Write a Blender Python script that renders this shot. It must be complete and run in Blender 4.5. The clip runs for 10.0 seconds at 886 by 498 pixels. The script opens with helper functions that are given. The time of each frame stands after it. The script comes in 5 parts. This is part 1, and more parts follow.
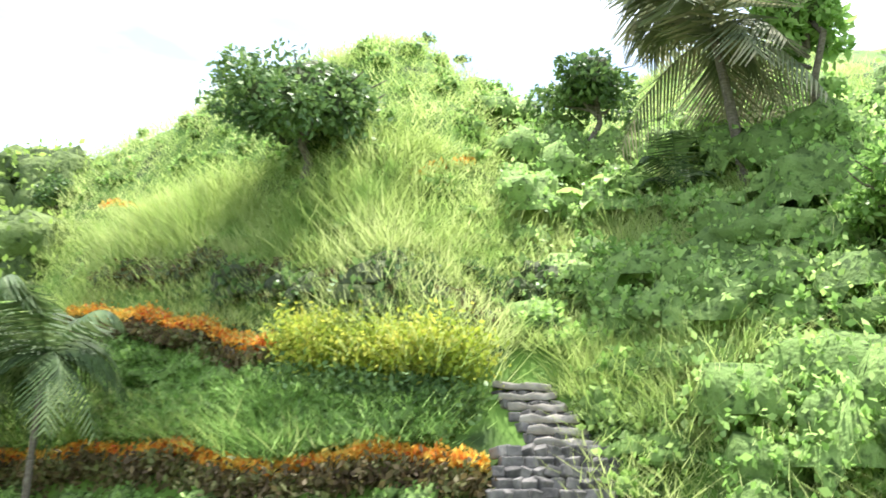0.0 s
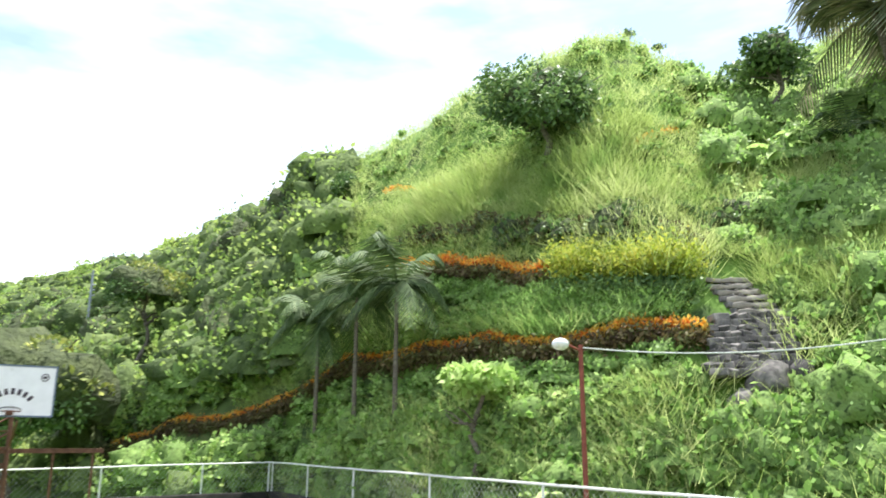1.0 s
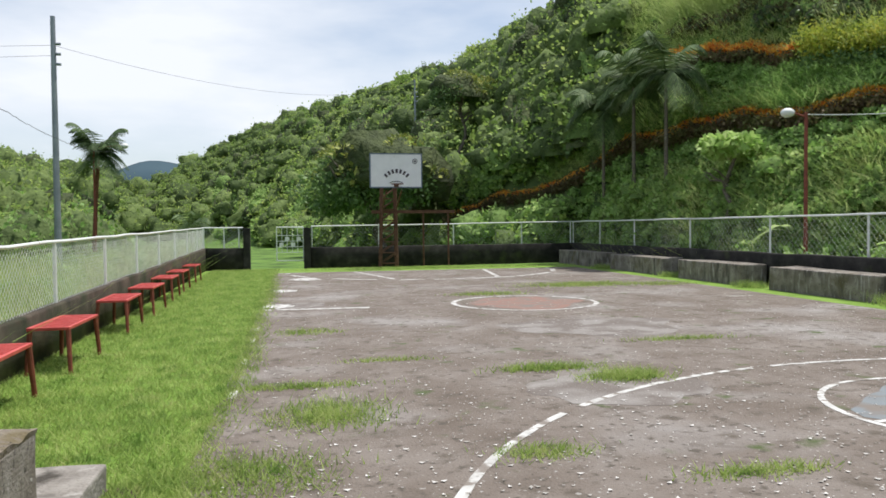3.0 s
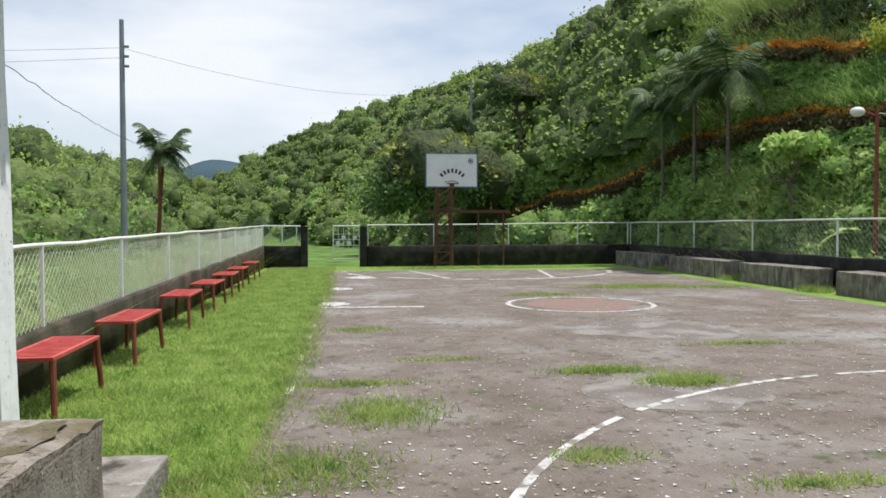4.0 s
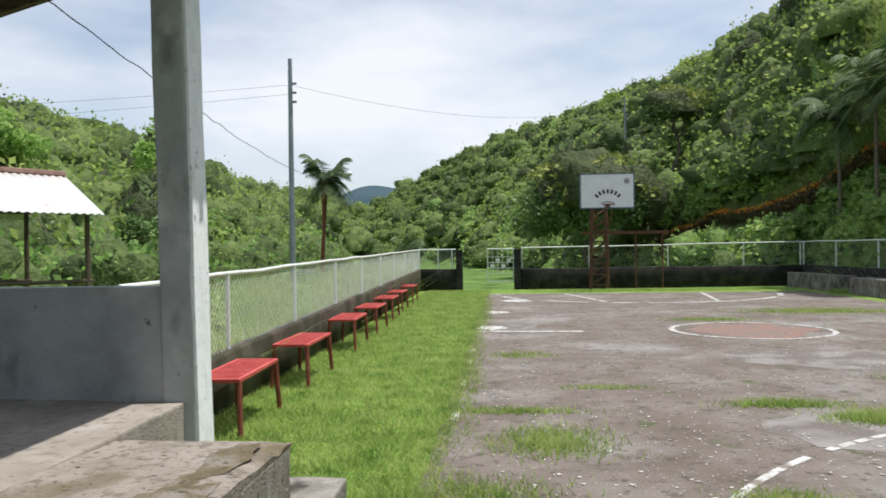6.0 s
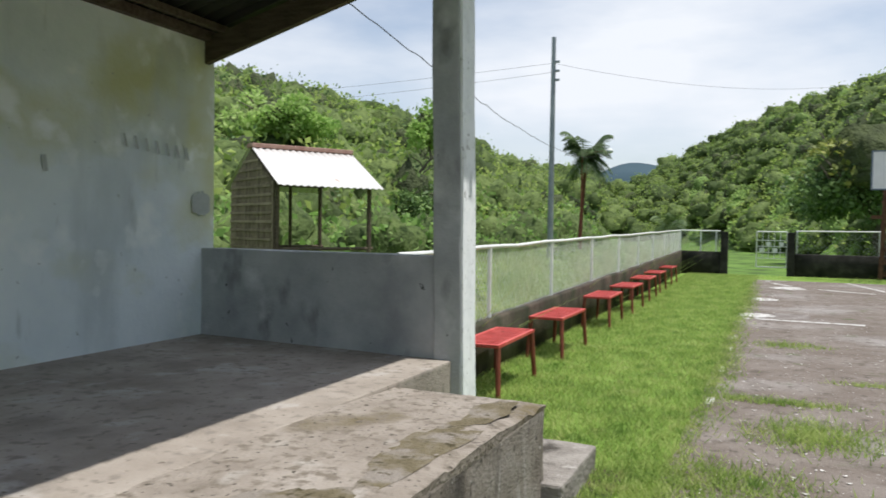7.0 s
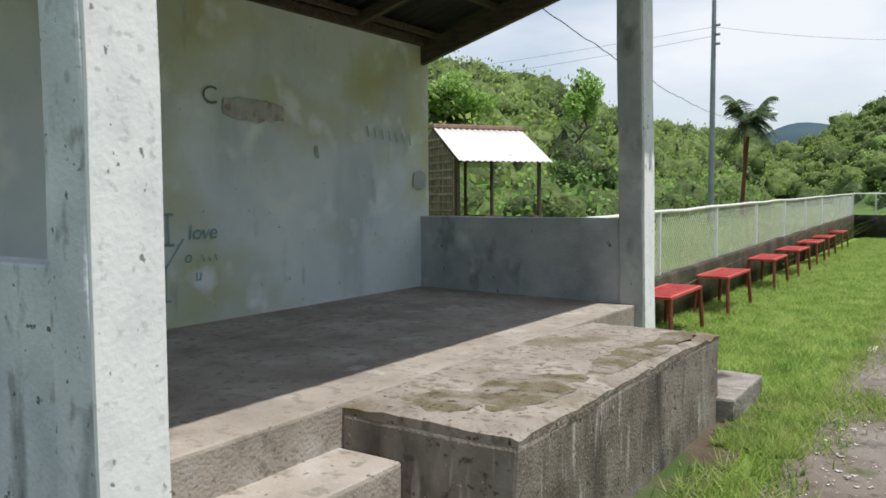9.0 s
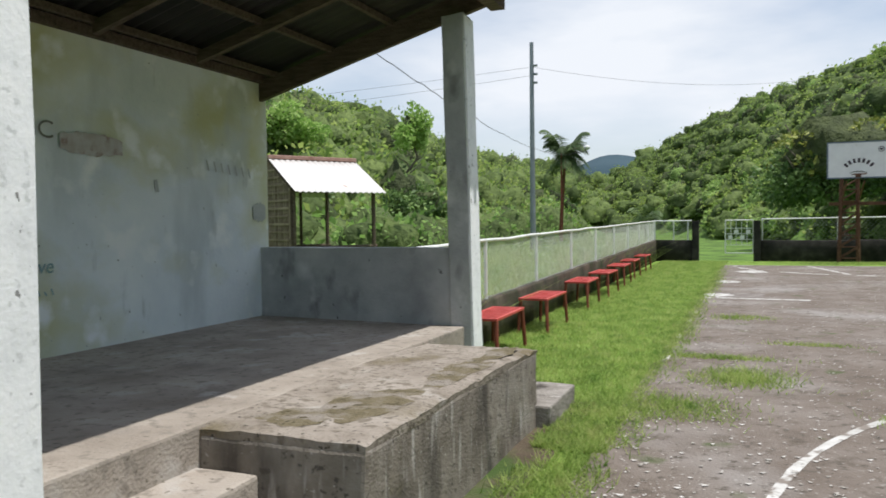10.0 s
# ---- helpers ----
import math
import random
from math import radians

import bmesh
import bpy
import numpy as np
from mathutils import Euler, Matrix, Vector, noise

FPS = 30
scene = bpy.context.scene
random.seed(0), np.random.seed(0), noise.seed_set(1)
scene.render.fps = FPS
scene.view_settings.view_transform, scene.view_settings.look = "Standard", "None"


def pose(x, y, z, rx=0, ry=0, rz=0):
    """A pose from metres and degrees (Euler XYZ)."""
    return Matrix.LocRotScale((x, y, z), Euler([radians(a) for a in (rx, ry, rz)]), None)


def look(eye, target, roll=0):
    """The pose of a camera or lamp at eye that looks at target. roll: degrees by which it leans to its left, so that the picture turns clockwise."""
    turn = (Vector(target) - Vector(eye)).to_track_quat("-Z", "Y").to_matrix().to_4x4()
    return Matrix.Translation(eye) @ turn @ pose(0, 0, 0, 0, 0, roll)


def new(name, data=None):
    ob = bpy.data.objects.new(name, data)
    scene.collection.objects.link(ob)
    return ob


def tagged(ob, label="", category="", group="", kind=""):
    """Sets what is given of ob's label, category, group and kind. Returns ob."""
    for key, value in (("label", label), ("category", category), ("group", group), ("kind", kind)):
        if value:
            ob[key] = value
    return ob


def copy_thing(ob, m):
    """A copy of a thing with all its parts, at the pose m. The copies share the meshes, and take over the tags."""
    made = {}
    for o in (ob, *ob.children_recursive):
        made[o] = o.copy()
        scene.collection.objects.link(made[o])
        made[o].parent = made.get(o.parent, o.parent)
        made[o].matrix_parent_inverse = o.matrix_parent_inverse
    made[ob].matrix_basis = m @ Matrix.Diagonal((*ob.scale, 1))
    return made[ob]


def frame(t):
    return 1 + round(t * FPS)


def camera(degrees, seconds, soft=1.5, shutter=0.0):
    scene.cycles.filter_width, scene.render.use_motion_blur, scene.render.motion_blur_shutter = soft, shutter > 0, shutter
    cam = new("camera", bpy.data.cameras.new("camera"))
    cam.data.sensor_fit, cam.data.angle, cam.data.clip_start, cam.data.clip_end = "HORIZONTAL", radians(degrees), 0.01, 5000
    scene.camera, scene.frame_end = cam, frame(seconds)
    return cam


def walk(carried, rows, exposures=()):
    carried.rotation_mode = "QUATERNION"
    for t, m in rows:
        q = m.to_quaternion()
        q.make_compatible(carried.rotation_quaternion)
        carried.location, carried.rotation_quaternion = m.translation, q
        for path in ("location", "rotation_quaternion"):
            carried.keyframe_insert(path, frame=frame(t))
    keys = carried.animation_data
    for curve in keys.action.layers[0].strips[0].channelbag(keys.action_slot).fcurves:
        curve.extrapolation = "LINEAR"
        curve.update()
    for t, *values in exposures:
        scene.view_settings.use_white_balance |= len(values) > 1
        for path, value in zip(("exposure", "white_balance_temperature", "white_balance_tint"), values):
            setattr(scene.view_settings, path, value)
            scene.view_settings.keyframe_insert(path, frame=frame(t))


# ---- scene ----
cam = camera(60.1, 10.0, soft=1.6, shutter=0.2)
PATH = [
    (0, (7.545, 9.799, 5.065), (8.954, 11.116, 5.593), 0.4),
    (0.25, (6.116, 9.272, 4.388), (7.464, 10.648, 4.927), 0.3),
    (0.5, (4.868, 8.351, 3.752), (6.129, 9.807, 4.289), 0.4),
    (0.75, (3.485, 7.356, 3.128), (4.647, 8.902, 3.638), 0.4),
    (1, (2.351, 6.038, 2.575), (3.395, 7.676, 3.052), 0.3),
    (1.25, (1.352, 4.654, 2.205), (2.313, 6.362, 2.606), 0.9),
    (1.5, (0.814, 3.113, 1.643), (1.664, 4.890, 1.990), 1.9),
    (1.75, (0.493, 1.732, 1.572), (1.240, 3.568, 1.839), 1.4),
    (2, (0.235, 0.607, 1.596), (0.887, 2.488, 1.787), 0.7),
    (2.25, (0.129, 0.235, 1.600), (0.715, 2.143, 1.720), 0.1),
    (2.5, (0.059, -0.021, 1.604), (0.579, 1.909, 1.655), -0.5),
    (3, (0.041, -0.018, 1.57), (0.42, 1.945, 1.511), -0.6),
    (4.5, (0.025, -0.008, 1.577), (0.205, 1.983, 1.525), 0.1),
    (5, (0.008, -0.02, 1.597), (0.102, 1.978, 1.596), 0.0),
    (6.5, (-0.098, 0.01, 1.626), (-0.53, 1.963, 1.614), -0.3),
    (7, (-0.025, -0.241, 1.622), (-0.821, 1.593, 1.562), 0.9),
    (7.5, (0.004, -0.553, 1.637), (-0.962, 1.198, 1.605), 1.5),
    (8, (0.061, -0.938, 1.595), (-0.992, 0.754, 1.436), 0.2),
    (8.5, (0.195, -1.251, 1.575), (-0.947, 0.38, 1.387), -0.2),
    (9, (0.237, -1.555, 1.608), (-0.896, 0.087, 1.471), -0.4),
    (9.5, (0.24, -1.82, 1.625), (-0.703, -0.059, 1.521), -2.1),
    (10, (0.416, -1.976, 1.646), (-0.338, -0.125, 1.577), -0.7),
]
walk(cam, [(t, look(eye, target, roll)) for t, eye, target, roll in PATH],
     exposures=[(0, 1.75), (0.6, 1.6), (1.0, 1.4), (1.5, 1.0), (2.0, 0.55), (2.5, 0.25), (4.5, 0.14), (6.2, 0.14), (7.5, 0.12), (10, 0.10)])

# ---- light ----
SUN_WAY = Vector((0.29, 0.05, 0.95)).normalized()
elev = math.asin(SUN_WAY.z)
world = bpy.data.worlds.new("sky")
scene.world = world
world.use_nodes = True
wn, wl = world.node_tree.nodes, world.node_tree.links
wn.clear()
sky = wn.new("ShaderNodeTexSky")
sky.sky_type, sky.sun_disc = "NISHITA", False
sky.sun_elevation, sky.sun_rotation = elev, math.atan2(SUN_WAY.x, SUN_WAY.y)
sky.air_density, sky.dust_density = 1.0, 1.2
coord = wn.new("ShaderNodeTexCoord")
stretch = wn.new("ShaderNodeMapping")
stretch.inputs["Scale"].default_value = (1.0, 1.0, 3.2)
clouds = wn.new("ShaderNodeTexNoise")
clouds.inputs["Scale"].default_value, clouds.inputs["Detail"].default_value = 1.7, 6
clouds.inputs["Roughness"].default_value = 0.52
ramp = wn.new("ShaderNodeValToRGB")
ramp.color_ramp.elements[0].position, ramp.color_ramp.elements[1].position = 0.40, 0.69
ramp.color_ramp.elements[0].color = (0.06, 0.06, 0.06, 1)
mixer = wn.new("ShaderNodeMix")
mixer.data_type = "RGBA"
mixer.inputs["B"].default_value = (6.6, 6.9, 7.4, 1)
back = wn.new("ShaderNodeBackground")
back.inputs["Strength"].default_value = 0.125
wout = wn.new("ShaderNodeOutputWorld")
wl.new(coord.outputs["Generated"], stretch.inputs["Vector"])
wl.new(stretch.outputs["Vector"], clouds.inputs["Vector"])
wl.new(clouds.outputs["Fac"], ramp.inputs["Fac"])
wl.new(ramp.outputs["Color"], mixer.inputs["Factor"])
wl.new(sky.outputs["Color"], mixer.inputs["A"])
wl.new(mixer.outputs["Result"], back.inputs["Color"])
wl.new(back.outputs["Background"], wout.inputs["Surface"])
sun = new("sun", bpy.data.lights.new("sun", "SUN"))
sun.data.energy, sun.data.angle, sun.data.color = 4.1, radians(0.6), (1.0, 0.97, 0.92)
sun.matrix_world = look((0, 0, 60), Vector((0, 0, 60)) - SUN_WAY)


# ---- materials ----
def material(name, tones, scale=3.0, rough=0.8, metal=0.0, bump=0.0, bump_scale=40.0, detail=6, leaf=0.0, island=False,
             spots=None, streak=None, per_object=0.0, bump_depth=0.02):
    """A surface of two or three tones that blend by noise; spots: (colour, scale, low, high) laid over it; streak: stretch along z."""
    if leaf:
        # the waxy bloom of leaves greys their green a little
        tones = [(r * 1.12 + 0.008, g, b * 1.25 + 0.005) for r, g, b in tones]
    m = bpy.data.materials.new(name)
    m.use_nodes = True
    n, l = m.node_tree.nodes, m.node_tree.links
    bsdf = n["Principled BSDF"]
    bsdf.inputs["Roughness"].default_value, bsdf.inputs["Metallic"].default_value = rough, metal
    bsdf.inputs["Specular IOR Level"].default_value = 0.3
    geo = n.new("ShaderNodeNewGeometry")
    place = geo.outputs["Position"]
    if streak:
        mp = n.new("ShaderNodeMapping")
        mp.inputs["Scale"].default_value = streak
        l.new(geo.outputs["Position"], mp.inputs["Vector"])
        place = mp.outputs["Vector"]
    tex = n.new("ShaderNodeTexNoise")
    tex.inputs["Scale"].default_value, tex.inputs["Detail"].default_value = scale, detail
    tex.inputs["Roughness"].default_value = 0.6
    l.new(place, tex.inputs["Vector"])
    cr = n.new("ShaderNodeValToRGB")
    els = cr.color_ramp.elements
    while len(els) < len(tones):
        els.new(0.5)
    for k, tone in enumerate(tones):
        els[k].position = 0.3 + 0.4 * k / max(1, len(tones) - 1)
        els[k].color = (*tone, 1)
    fac = tex.outputs["Fac"]
    if island or per_object:
        source = geo.outputs["Random Per Island"]
        if per_object:
            info = n.new("ShaderNodeObjectInfo")
            source = info.outputs["Random"]
        mixf = n.new("ShaderNodeMath")
        mixf.operation = "MULTIPLY_ADD"
        mixf.inputs[1].default_value = 0.34
        l.new(source, mixf.inputs[0])
        shift = n.new("ShaderNodeMath")
        shift.operation = "SUBTRACT"
        shift.inputs[1].default_value = 0.17
        l.new(fac, shift.inputs[0])
        l.new(shift.outputs[0], mixf.inputs[2])
        fac = mixf.outputs[0]
    l.new(fac, cr.inputs["Fac"])
    colour = cr.outputs["Color"]
    for spot in spots or ():
        tone, sscale, low, high = spot[:4]
        st = n.new("ShaderNodeTexNoise")
        st.inputs["Scale"].default_value, st.inputs["Detail"].default_value = sscale, 5
        if len(spot) > 4:
            sm = n.new("ShaderNodeMapping")
            sm.inputs["Scale"].default_value = spot[4]
            l.new(geo.outputs["Position"], sm.inputs["Vector"])
            l.new(sm.outputs["Vector"], st.inputs["Vector"])
        else:
            l.new(geo.outputs["Position"], st.inputs["Vector"])
        rng = n.new("ShaderNodeMapRange")
        rng.inputs["From Min"].default_value, rng.inputs["From Max"].default_value = low, high
        l.new(st.outputs["Fac"], rng.inputs["Value"])
        mx = n.new("ShaderNodeMix")
        mx.data_type = "RGBA"
        mx.inputs["B"].default_value = (*tone, 1)
        l.new(rng.outputs["Result"], mx.inputs["Factor"])
        l.new(colour, mx.inputs["A"])
        colour = mx.outputs["Result"]
    l.new(colour, bsdf.inputs["Base Color"])
    if bump:
        bt = n.new("ShaderNodeTexNoise")
        bt.inputs["Scale"].default_value, bt.inputs["Detail"].default_value = bump_scale, 6
        l.new(geo.outputs["Position"], bt.inputs["Vector"])
        bp = n.new("ShaderNodeBump")
        bp.inputs["Strength"].default_value, bp.inputs["Distance"].default_value = min(1, bump), bump_depth
        l.new(bt.outputs["Fac"], bp.inputs["Height"])
        l.new(bp.outputs["Normal"], bsdf.inputs["Normal"])
    if leaf:
        tr = n.new("ShaderNodeBsdfTranslucent")
        l.new(colour, tr.inputs["Color"])
        ms = n.new("ShaderNodeMixShader")
        ms.inputs["Fac"].default_value = leaf
        l.new(bsdf.outputs[0], ms.inputs[1])
        l.new(tr.outputs[0], ms.inputs[2])
        l.new(ms.outputs[0], n["Material Output"].inputs["Surface"])
    return m


COURT = material("worn_court_concrete", [(0.135, 0.108, 0.088), (0.18, 0.150, 0.128), (0.235, 0.205, 0.182)], 1.1, 0.92, bump=0.8, bump_scale=45, spots=[((0.29, 0.268, 0.252), 0.45, 0.52, 0.68), ((0.11, 0.09, 0.072), 3.4, 0.56, 0.70), ((0.10, 0.085, 0.07), 9.0, 0.58, 0.68), ((0.34, 0.32, 0.30), 24, 0.64, 0.68), ((0.05, 0.042, 0.035), 30, 0.66, 0.70), ((0.075, 0.10, 0.035), 2.0, 0.62, 0.72)])
LINE = material("worn_white_line_paint", [(0.42, 0.41, 0.39), (0.66, 0.65, 0.63)], 5, 0.8, bump=0.3, spots=[((0.22, 0.19, 0.165), 7, 0.50, 0.60)])
CONCRETE = material("weathered_concrete", [(0.15, 0.132, 0.115), (0.25, 0.228, 0.205), (0.36, 0.335, 0.305)], 2.6, 0.9, bump=0.8, bump_scale=30, spots=[((0.065, 0.057, 0.048), 3.4, 0.54, 0.66), ((0.44, 0.42, 0.39), 5, 0.62, 0.70), ((0.09, 0.085, 0.035), 1.9, 0.62, 0.74)])
STAINED = material("rain_stained_concrete", [(0.13, 0.109, 0.089), (0.22, 0.193, 0.163), (0.32, 0.293, 0.26)], 3.0, 0.9, bump=0.4, bump_scale=60, spots=[((0.075, 0.066, 0.057), 4.0, 0.50, 0.70, (1.3, 1.3, 0.35)), ((0.44, 0.42, 0.395), 9, 0.58, 0.72, (1.5, 1.5, 0.22)), ((0.11, 0.095, 0.045), 2.0, 0.58, 0.72), ((0.09, 0.08, 0.068), 22, 0.60, 0.68), ((0.42, 0.40, 0.37), 30, 0.66, 0.71)])
BLACK_WALL = material("black_weathered_wall", [(0.012, 0.012, 0.011), (0.03, 0.028, 0.025), (0.06, 0.055, 0.05)], 2.5, 0.9, bump=0.6,
                      spots=[((0.06, 0.07, 0.03), 1.4, 0.6, 0.75)])
MOSSY = material("mossy_low_wall", [(0.035, 0.03, 0.024), (0.075, 0.06, 0.045), (0.12, 0.10, 0.075)], 2.5, 0.9, bump=0.6,
                 spots=[((0.03, 0.04, 0.018), 1.2, 0.5, 0.7)])
PLASTER = material("chalky_blue_grey_plaster", [(0.64, 0.70, 0.77), (0.75, 0.80, 0.86), (0.83, 0.87, 0.91)], 1.1, 0.9, bump=0.2, bump_scale=30, spots=[((0.60, 0.60, 0.38), 0.7, 0.50, 0.68, (1, 1, 1.4)), ((0.52, 0.56, 0.60), 1.6, 0.55, 0.75, (1, 1, 0.35)), ((0.88, 0.90, 0.93), 2.4, 0.57, 0.68), ((0.44, 0.47, 0.49), 4.0, 0.64, 0.78, (1, 1.4, 0.4)), ((0.36, 0.37, 0.38), 19, 0.71, 0.76)])
SIDE_PAINT = material("mildewed_blue_white_paint", [(0.50, 0.55, 0.60), (0.62, 0.67, 0.72), (0.74, 0.78, 0.82)], 3.0, 0.9, bump=0.3, bump_scale=50, spots=[((0.20, 0.215, 0.225), 3.4, 0.54, 0.70, (1.4, 1.4, 0.4)), ((0.36, 0.38, 0.40), 14, 0.56, 0.68, (1, 1, 0.5)), ((0.15, 0.155, 0.16), 24, 0.65, 0.69)])
PARAPET = material("bare_grey_render", [(0.29, 0.30, 0.31), (0.41, 0.42, 0.425), (0.52, 0.525, 0.525)], 1.8, 0.9, bump=0.3, spots=[((0.16, 0.162, 0.162), 2.6, 0.57, 0.72, (1.2, 1.2, 0.6)), ((0.60, 0.605, 0.605), 2.2, 0.58, 0.70), ((0.12, 0.12, 0.12), 14, 0.70, 0.74)])
POST_PAINT = material("flaking_white_post_paint", [(0.78, 0.80, 0.82), (0.87, 0.89, 0.91), (0.92, 0.93, 0.94)], 7, 0.85, bump=0.12, bump_scale=45, spots=[((0.66, 0.68, 0.69), 22, 0.60, 0.68), ((0.28, 0.28, 0.28), 24, 0.675, 0.70, (1, 1, 0.6)), ((0.60, 0.61, 0.61), 3.2, 0.62, 0.74, (1.5, 1.5, 0.4))])
FLOOR = material("stage_floor_cement", [(0.25, 0.214, 0.18), (0.34, 0.298, 0.256), (0.42, 0.375, 0.33)], 1.8, 0.9, bump=0.35, bump_scale=60, spots=[((0.21, 0.188, 0.165), 2.0, 0.58, 0.76), ((0.42, 0.39, 0.36), 3.6, 0.60, 0.70), ((0.24, 0.212, 0.182), 12, 0.55, 0.66), ((0.17, 0.148, 0.12), 26, 0.64, 0.70)])
APRON_TOP = material("worn_apron_cement", [(0.22, 0.187, 0.155), (0.31, 0.272, 0.233), (0.39, 0.35, 0.31)], 2.0, 0.92, bump=0.7, bump_scale=40, spots=[((0.15, 0.122, 0.07), 1.5, 0.55, 0.70), ((0.42, 0.395, 0.36), 3.5, 0.62, 0.70), ((0.19, 0.162, 0.13), 14, 0.52, 0.64), ((0.07, 0.06, 0.048), 30, 0.63, 0.68)])
MOSS = material("brown_green_moss", [(0.12, 0.10, 0.06), (0.165, 0.138, 0.085), (0.23, 0.20, 0.155)], 9, 0.95, bump=1.0, bump_scale=50, spots=[((0.27, 0.24, 0.208), 5, 0.47, 0.60), ((0.07, 0.058, 0.03), 16, 0.60, 0.68)])
RED = material("red_enamel", [(0.42, 0.055, 0.05), (0.55, 0.085, 0.075), (0.62, 0.13, 0.11)], 6, 0.5, bump=0.2, spots=[((0.22, 0.05, 0.04), 12, 0.64, 0.72)])
RED_LEG = material("rusty_red_steel", [(0.16, 0.045, 0.03), (0.27, 0.075, 0.05)], 8, 0.6, bump=0.3)
WHITE_STEEL = material("white_painted_steel", [(0.66, 0.67, 0.66), (0.80, 0.81, 0.80)], 6, 0.5, spots=[((0.35, 0.26, 0.18), 14, 0.66, 0.74)])
MESH_WIRE = material("galvanised_wire", [(0.50, 0.53, 0.50), (0.68, 0.70, 0.67)], 5, 0.5, metal=0.2)
BOARD = material("white_backboard_paint", [(0.72, 0.73, 0.74), (0.82, 0.83, 0.84)], 2.5, 0.6, bump=0.1, spots=[((0.50, 0.47, 0.44), 4, 0.68, 0.78)])
BOARD_RIM = material("blue_grey_board_edge", [(0.10, 0.14, 0.20), (0.16, 0.20, 0.26)], 5, 0.6)
MARK = material("dark_painted_lettering", [(0.035, 0.03, 0.045), (0.09, 0.07, 0.08)], 9, 0.7)
RUST = material("rusty_steel", [(0.06, 0.028, 0.018), (0.115, 0.055, 0.036), (0.17, 0.09, 0.06)], 7, 0.8, bump=0.4)
ZINC = material("sun_bleached_sheet_roof", [(0.62, 0.60, 0.58), (0.76, 0.75, 0.74)], 1.5, 0.45, spots=[((0.38, 0.24, 0.19), 2.2, 0.62, 0.72, (1, 1, 1))])
RUSTY_ZINC = material("rusted_ridge_sheet", [(0.28, 0.15, 0.12), (0.42, 0.28, 0.23)], 5, 0.7)
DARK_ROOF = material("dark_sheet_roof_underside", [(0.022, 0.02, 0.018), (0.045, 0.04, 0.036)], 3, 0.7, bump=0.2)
TIMBER = material("old_brown_timber", [(0.055, 0.04, 0.03), (0.10, 0.075, 0.055), (0.14, 0.11, 0.08)], 5, 0.8, bump=0.5, streak=(1, 6, 6))
BAMBOO = material("woven_split_bamboo", [(0.16, 0.125, 0.085), (0.25, 0.20, 0.14), (0.33, 0.27, 0.19)], 6, 0.8, bump=0.4, per_object=1.0)
POLE_STEEL = material("grey_pole_steel", [(0.22, 0.25, 0.28), (0.32, 0.35, 0.38)], 2, 0.5, metal=0.4)
CABLE = material("black_cable", [(0.02, 0.02, 0.022), (0.04, 0.04, 0.042)], 3, 0.6)
GREEN_INK = material("faded_blue_green_marker", [(0.22, 0.35, 0.38), (0.34, 0.46, 0.49)], 14, 0.9)
DARK_INK = material("charcoal_scrawl", [(0.15, 0.155, 0.15), (0.26, 0.265, 0.26)], 12, 0.9)
FAINT_INK = material("faint_grey_scrawl", [(0.38, 0.40, 0.40), (0.50, 0.52, 0.53)], 12, 0.9)
SMEAR = material("reddish_brown_smear", [(0.44, 0.39, 0.38), (0.60, 0.60, 0.62)], 9, 0.9, spots=[((0.33, 0.25, 0.23), 11, 0.52, 0.66)])
STONE = material("grey_field_stone", [(0.055, 0.052, 0.05), (0.12, 0.112, 0.105), (0.22, 0.205, 0.19)], 5, 0.9, bump=0.8, per_object=1.0)
PALE_STONE = material("pale_cement_tread", [(0.20, 0.175, 0.15), (0.36, 0.33, 0.29)], 4, 0.9, bump=0.6)
CHIP = material("pale_chips_and_dry_leaves", [(0.30, 0.28, 0.25), (0.52, 0.50, 0.47), (0.68, 0.66, 0.63)], 8, 0.9, island=True)
EARTH = material("brown_earth", [(0.06, 0.045, 0.03), (0.11, 0.085, 0.058), (0.15, 0.12, 0.085)], 1.5, 0.95, bump=0.6,
                 spots=[((0.05, 0.085, 0.02), 1.3, 0.48, 0.6)])
HILL = material("hill_turf", [(0.07, 0.13, 0.02), (0.11, 0.20, 0.035), (0.15, 0.25, 0.05)], 0.35, 0.95, bump=0.8, bump_scale=4,
                spots=[((0.03, 0.055, 0.014), 0.9, 0.5, 0.66)])
LAWN = material("lawn_soil_and_turf", [(0.11, 0.19, 0.03), (0.17, 0.28, 0.045), (0.22, 0.32, 0.07)], 2.2, 0.95, bump=0.8, bump_scale=50,
                spots=[((0.13, 0.115, 0.07), 1.1, 0.62, 0.74)])
BLADE = material("lawn_grass_blade", [(0.16, 0.28, 0.05), (0.28, 0.44, 0.085), (0.41, 0.54, 0.15)], 2.2, 0.75, leaf=0.5, island=True, spots=[((0.44, 0.48, 0.18), 5.0, 0.56, 0.68), ((0.13, 0.25, 0.045), 3.2, 0.58, 0.70)])
TALL_GRASS = material("tall_hill_grass", [(0.23, 0.36, 0.07), (0.36, 0.51, 0.13), (0.48, 0.60, 0.21)], 0.3, 0.8, leaf=0.5, island=True, spots=[((0.20, 0.33, 0.08), 0.8, 0.5, 0.7)])
SHRUB = material("shrub_leaf", [(0.13, 0.28, 0.05), (0.24, 0.46, 0.09), (0.38, 0.60, 0.17)], 0.35, 0.55, leaf=0.5, island=True)
SHRUB_LIGHT = material("light_shrub_leaf", [(0.22, 0.42, 0.075), (0.35, 0.58, 0.13), (0.50, 0.70, 0.23)], 0.4, 0.55, leaf=0.5, island=True)
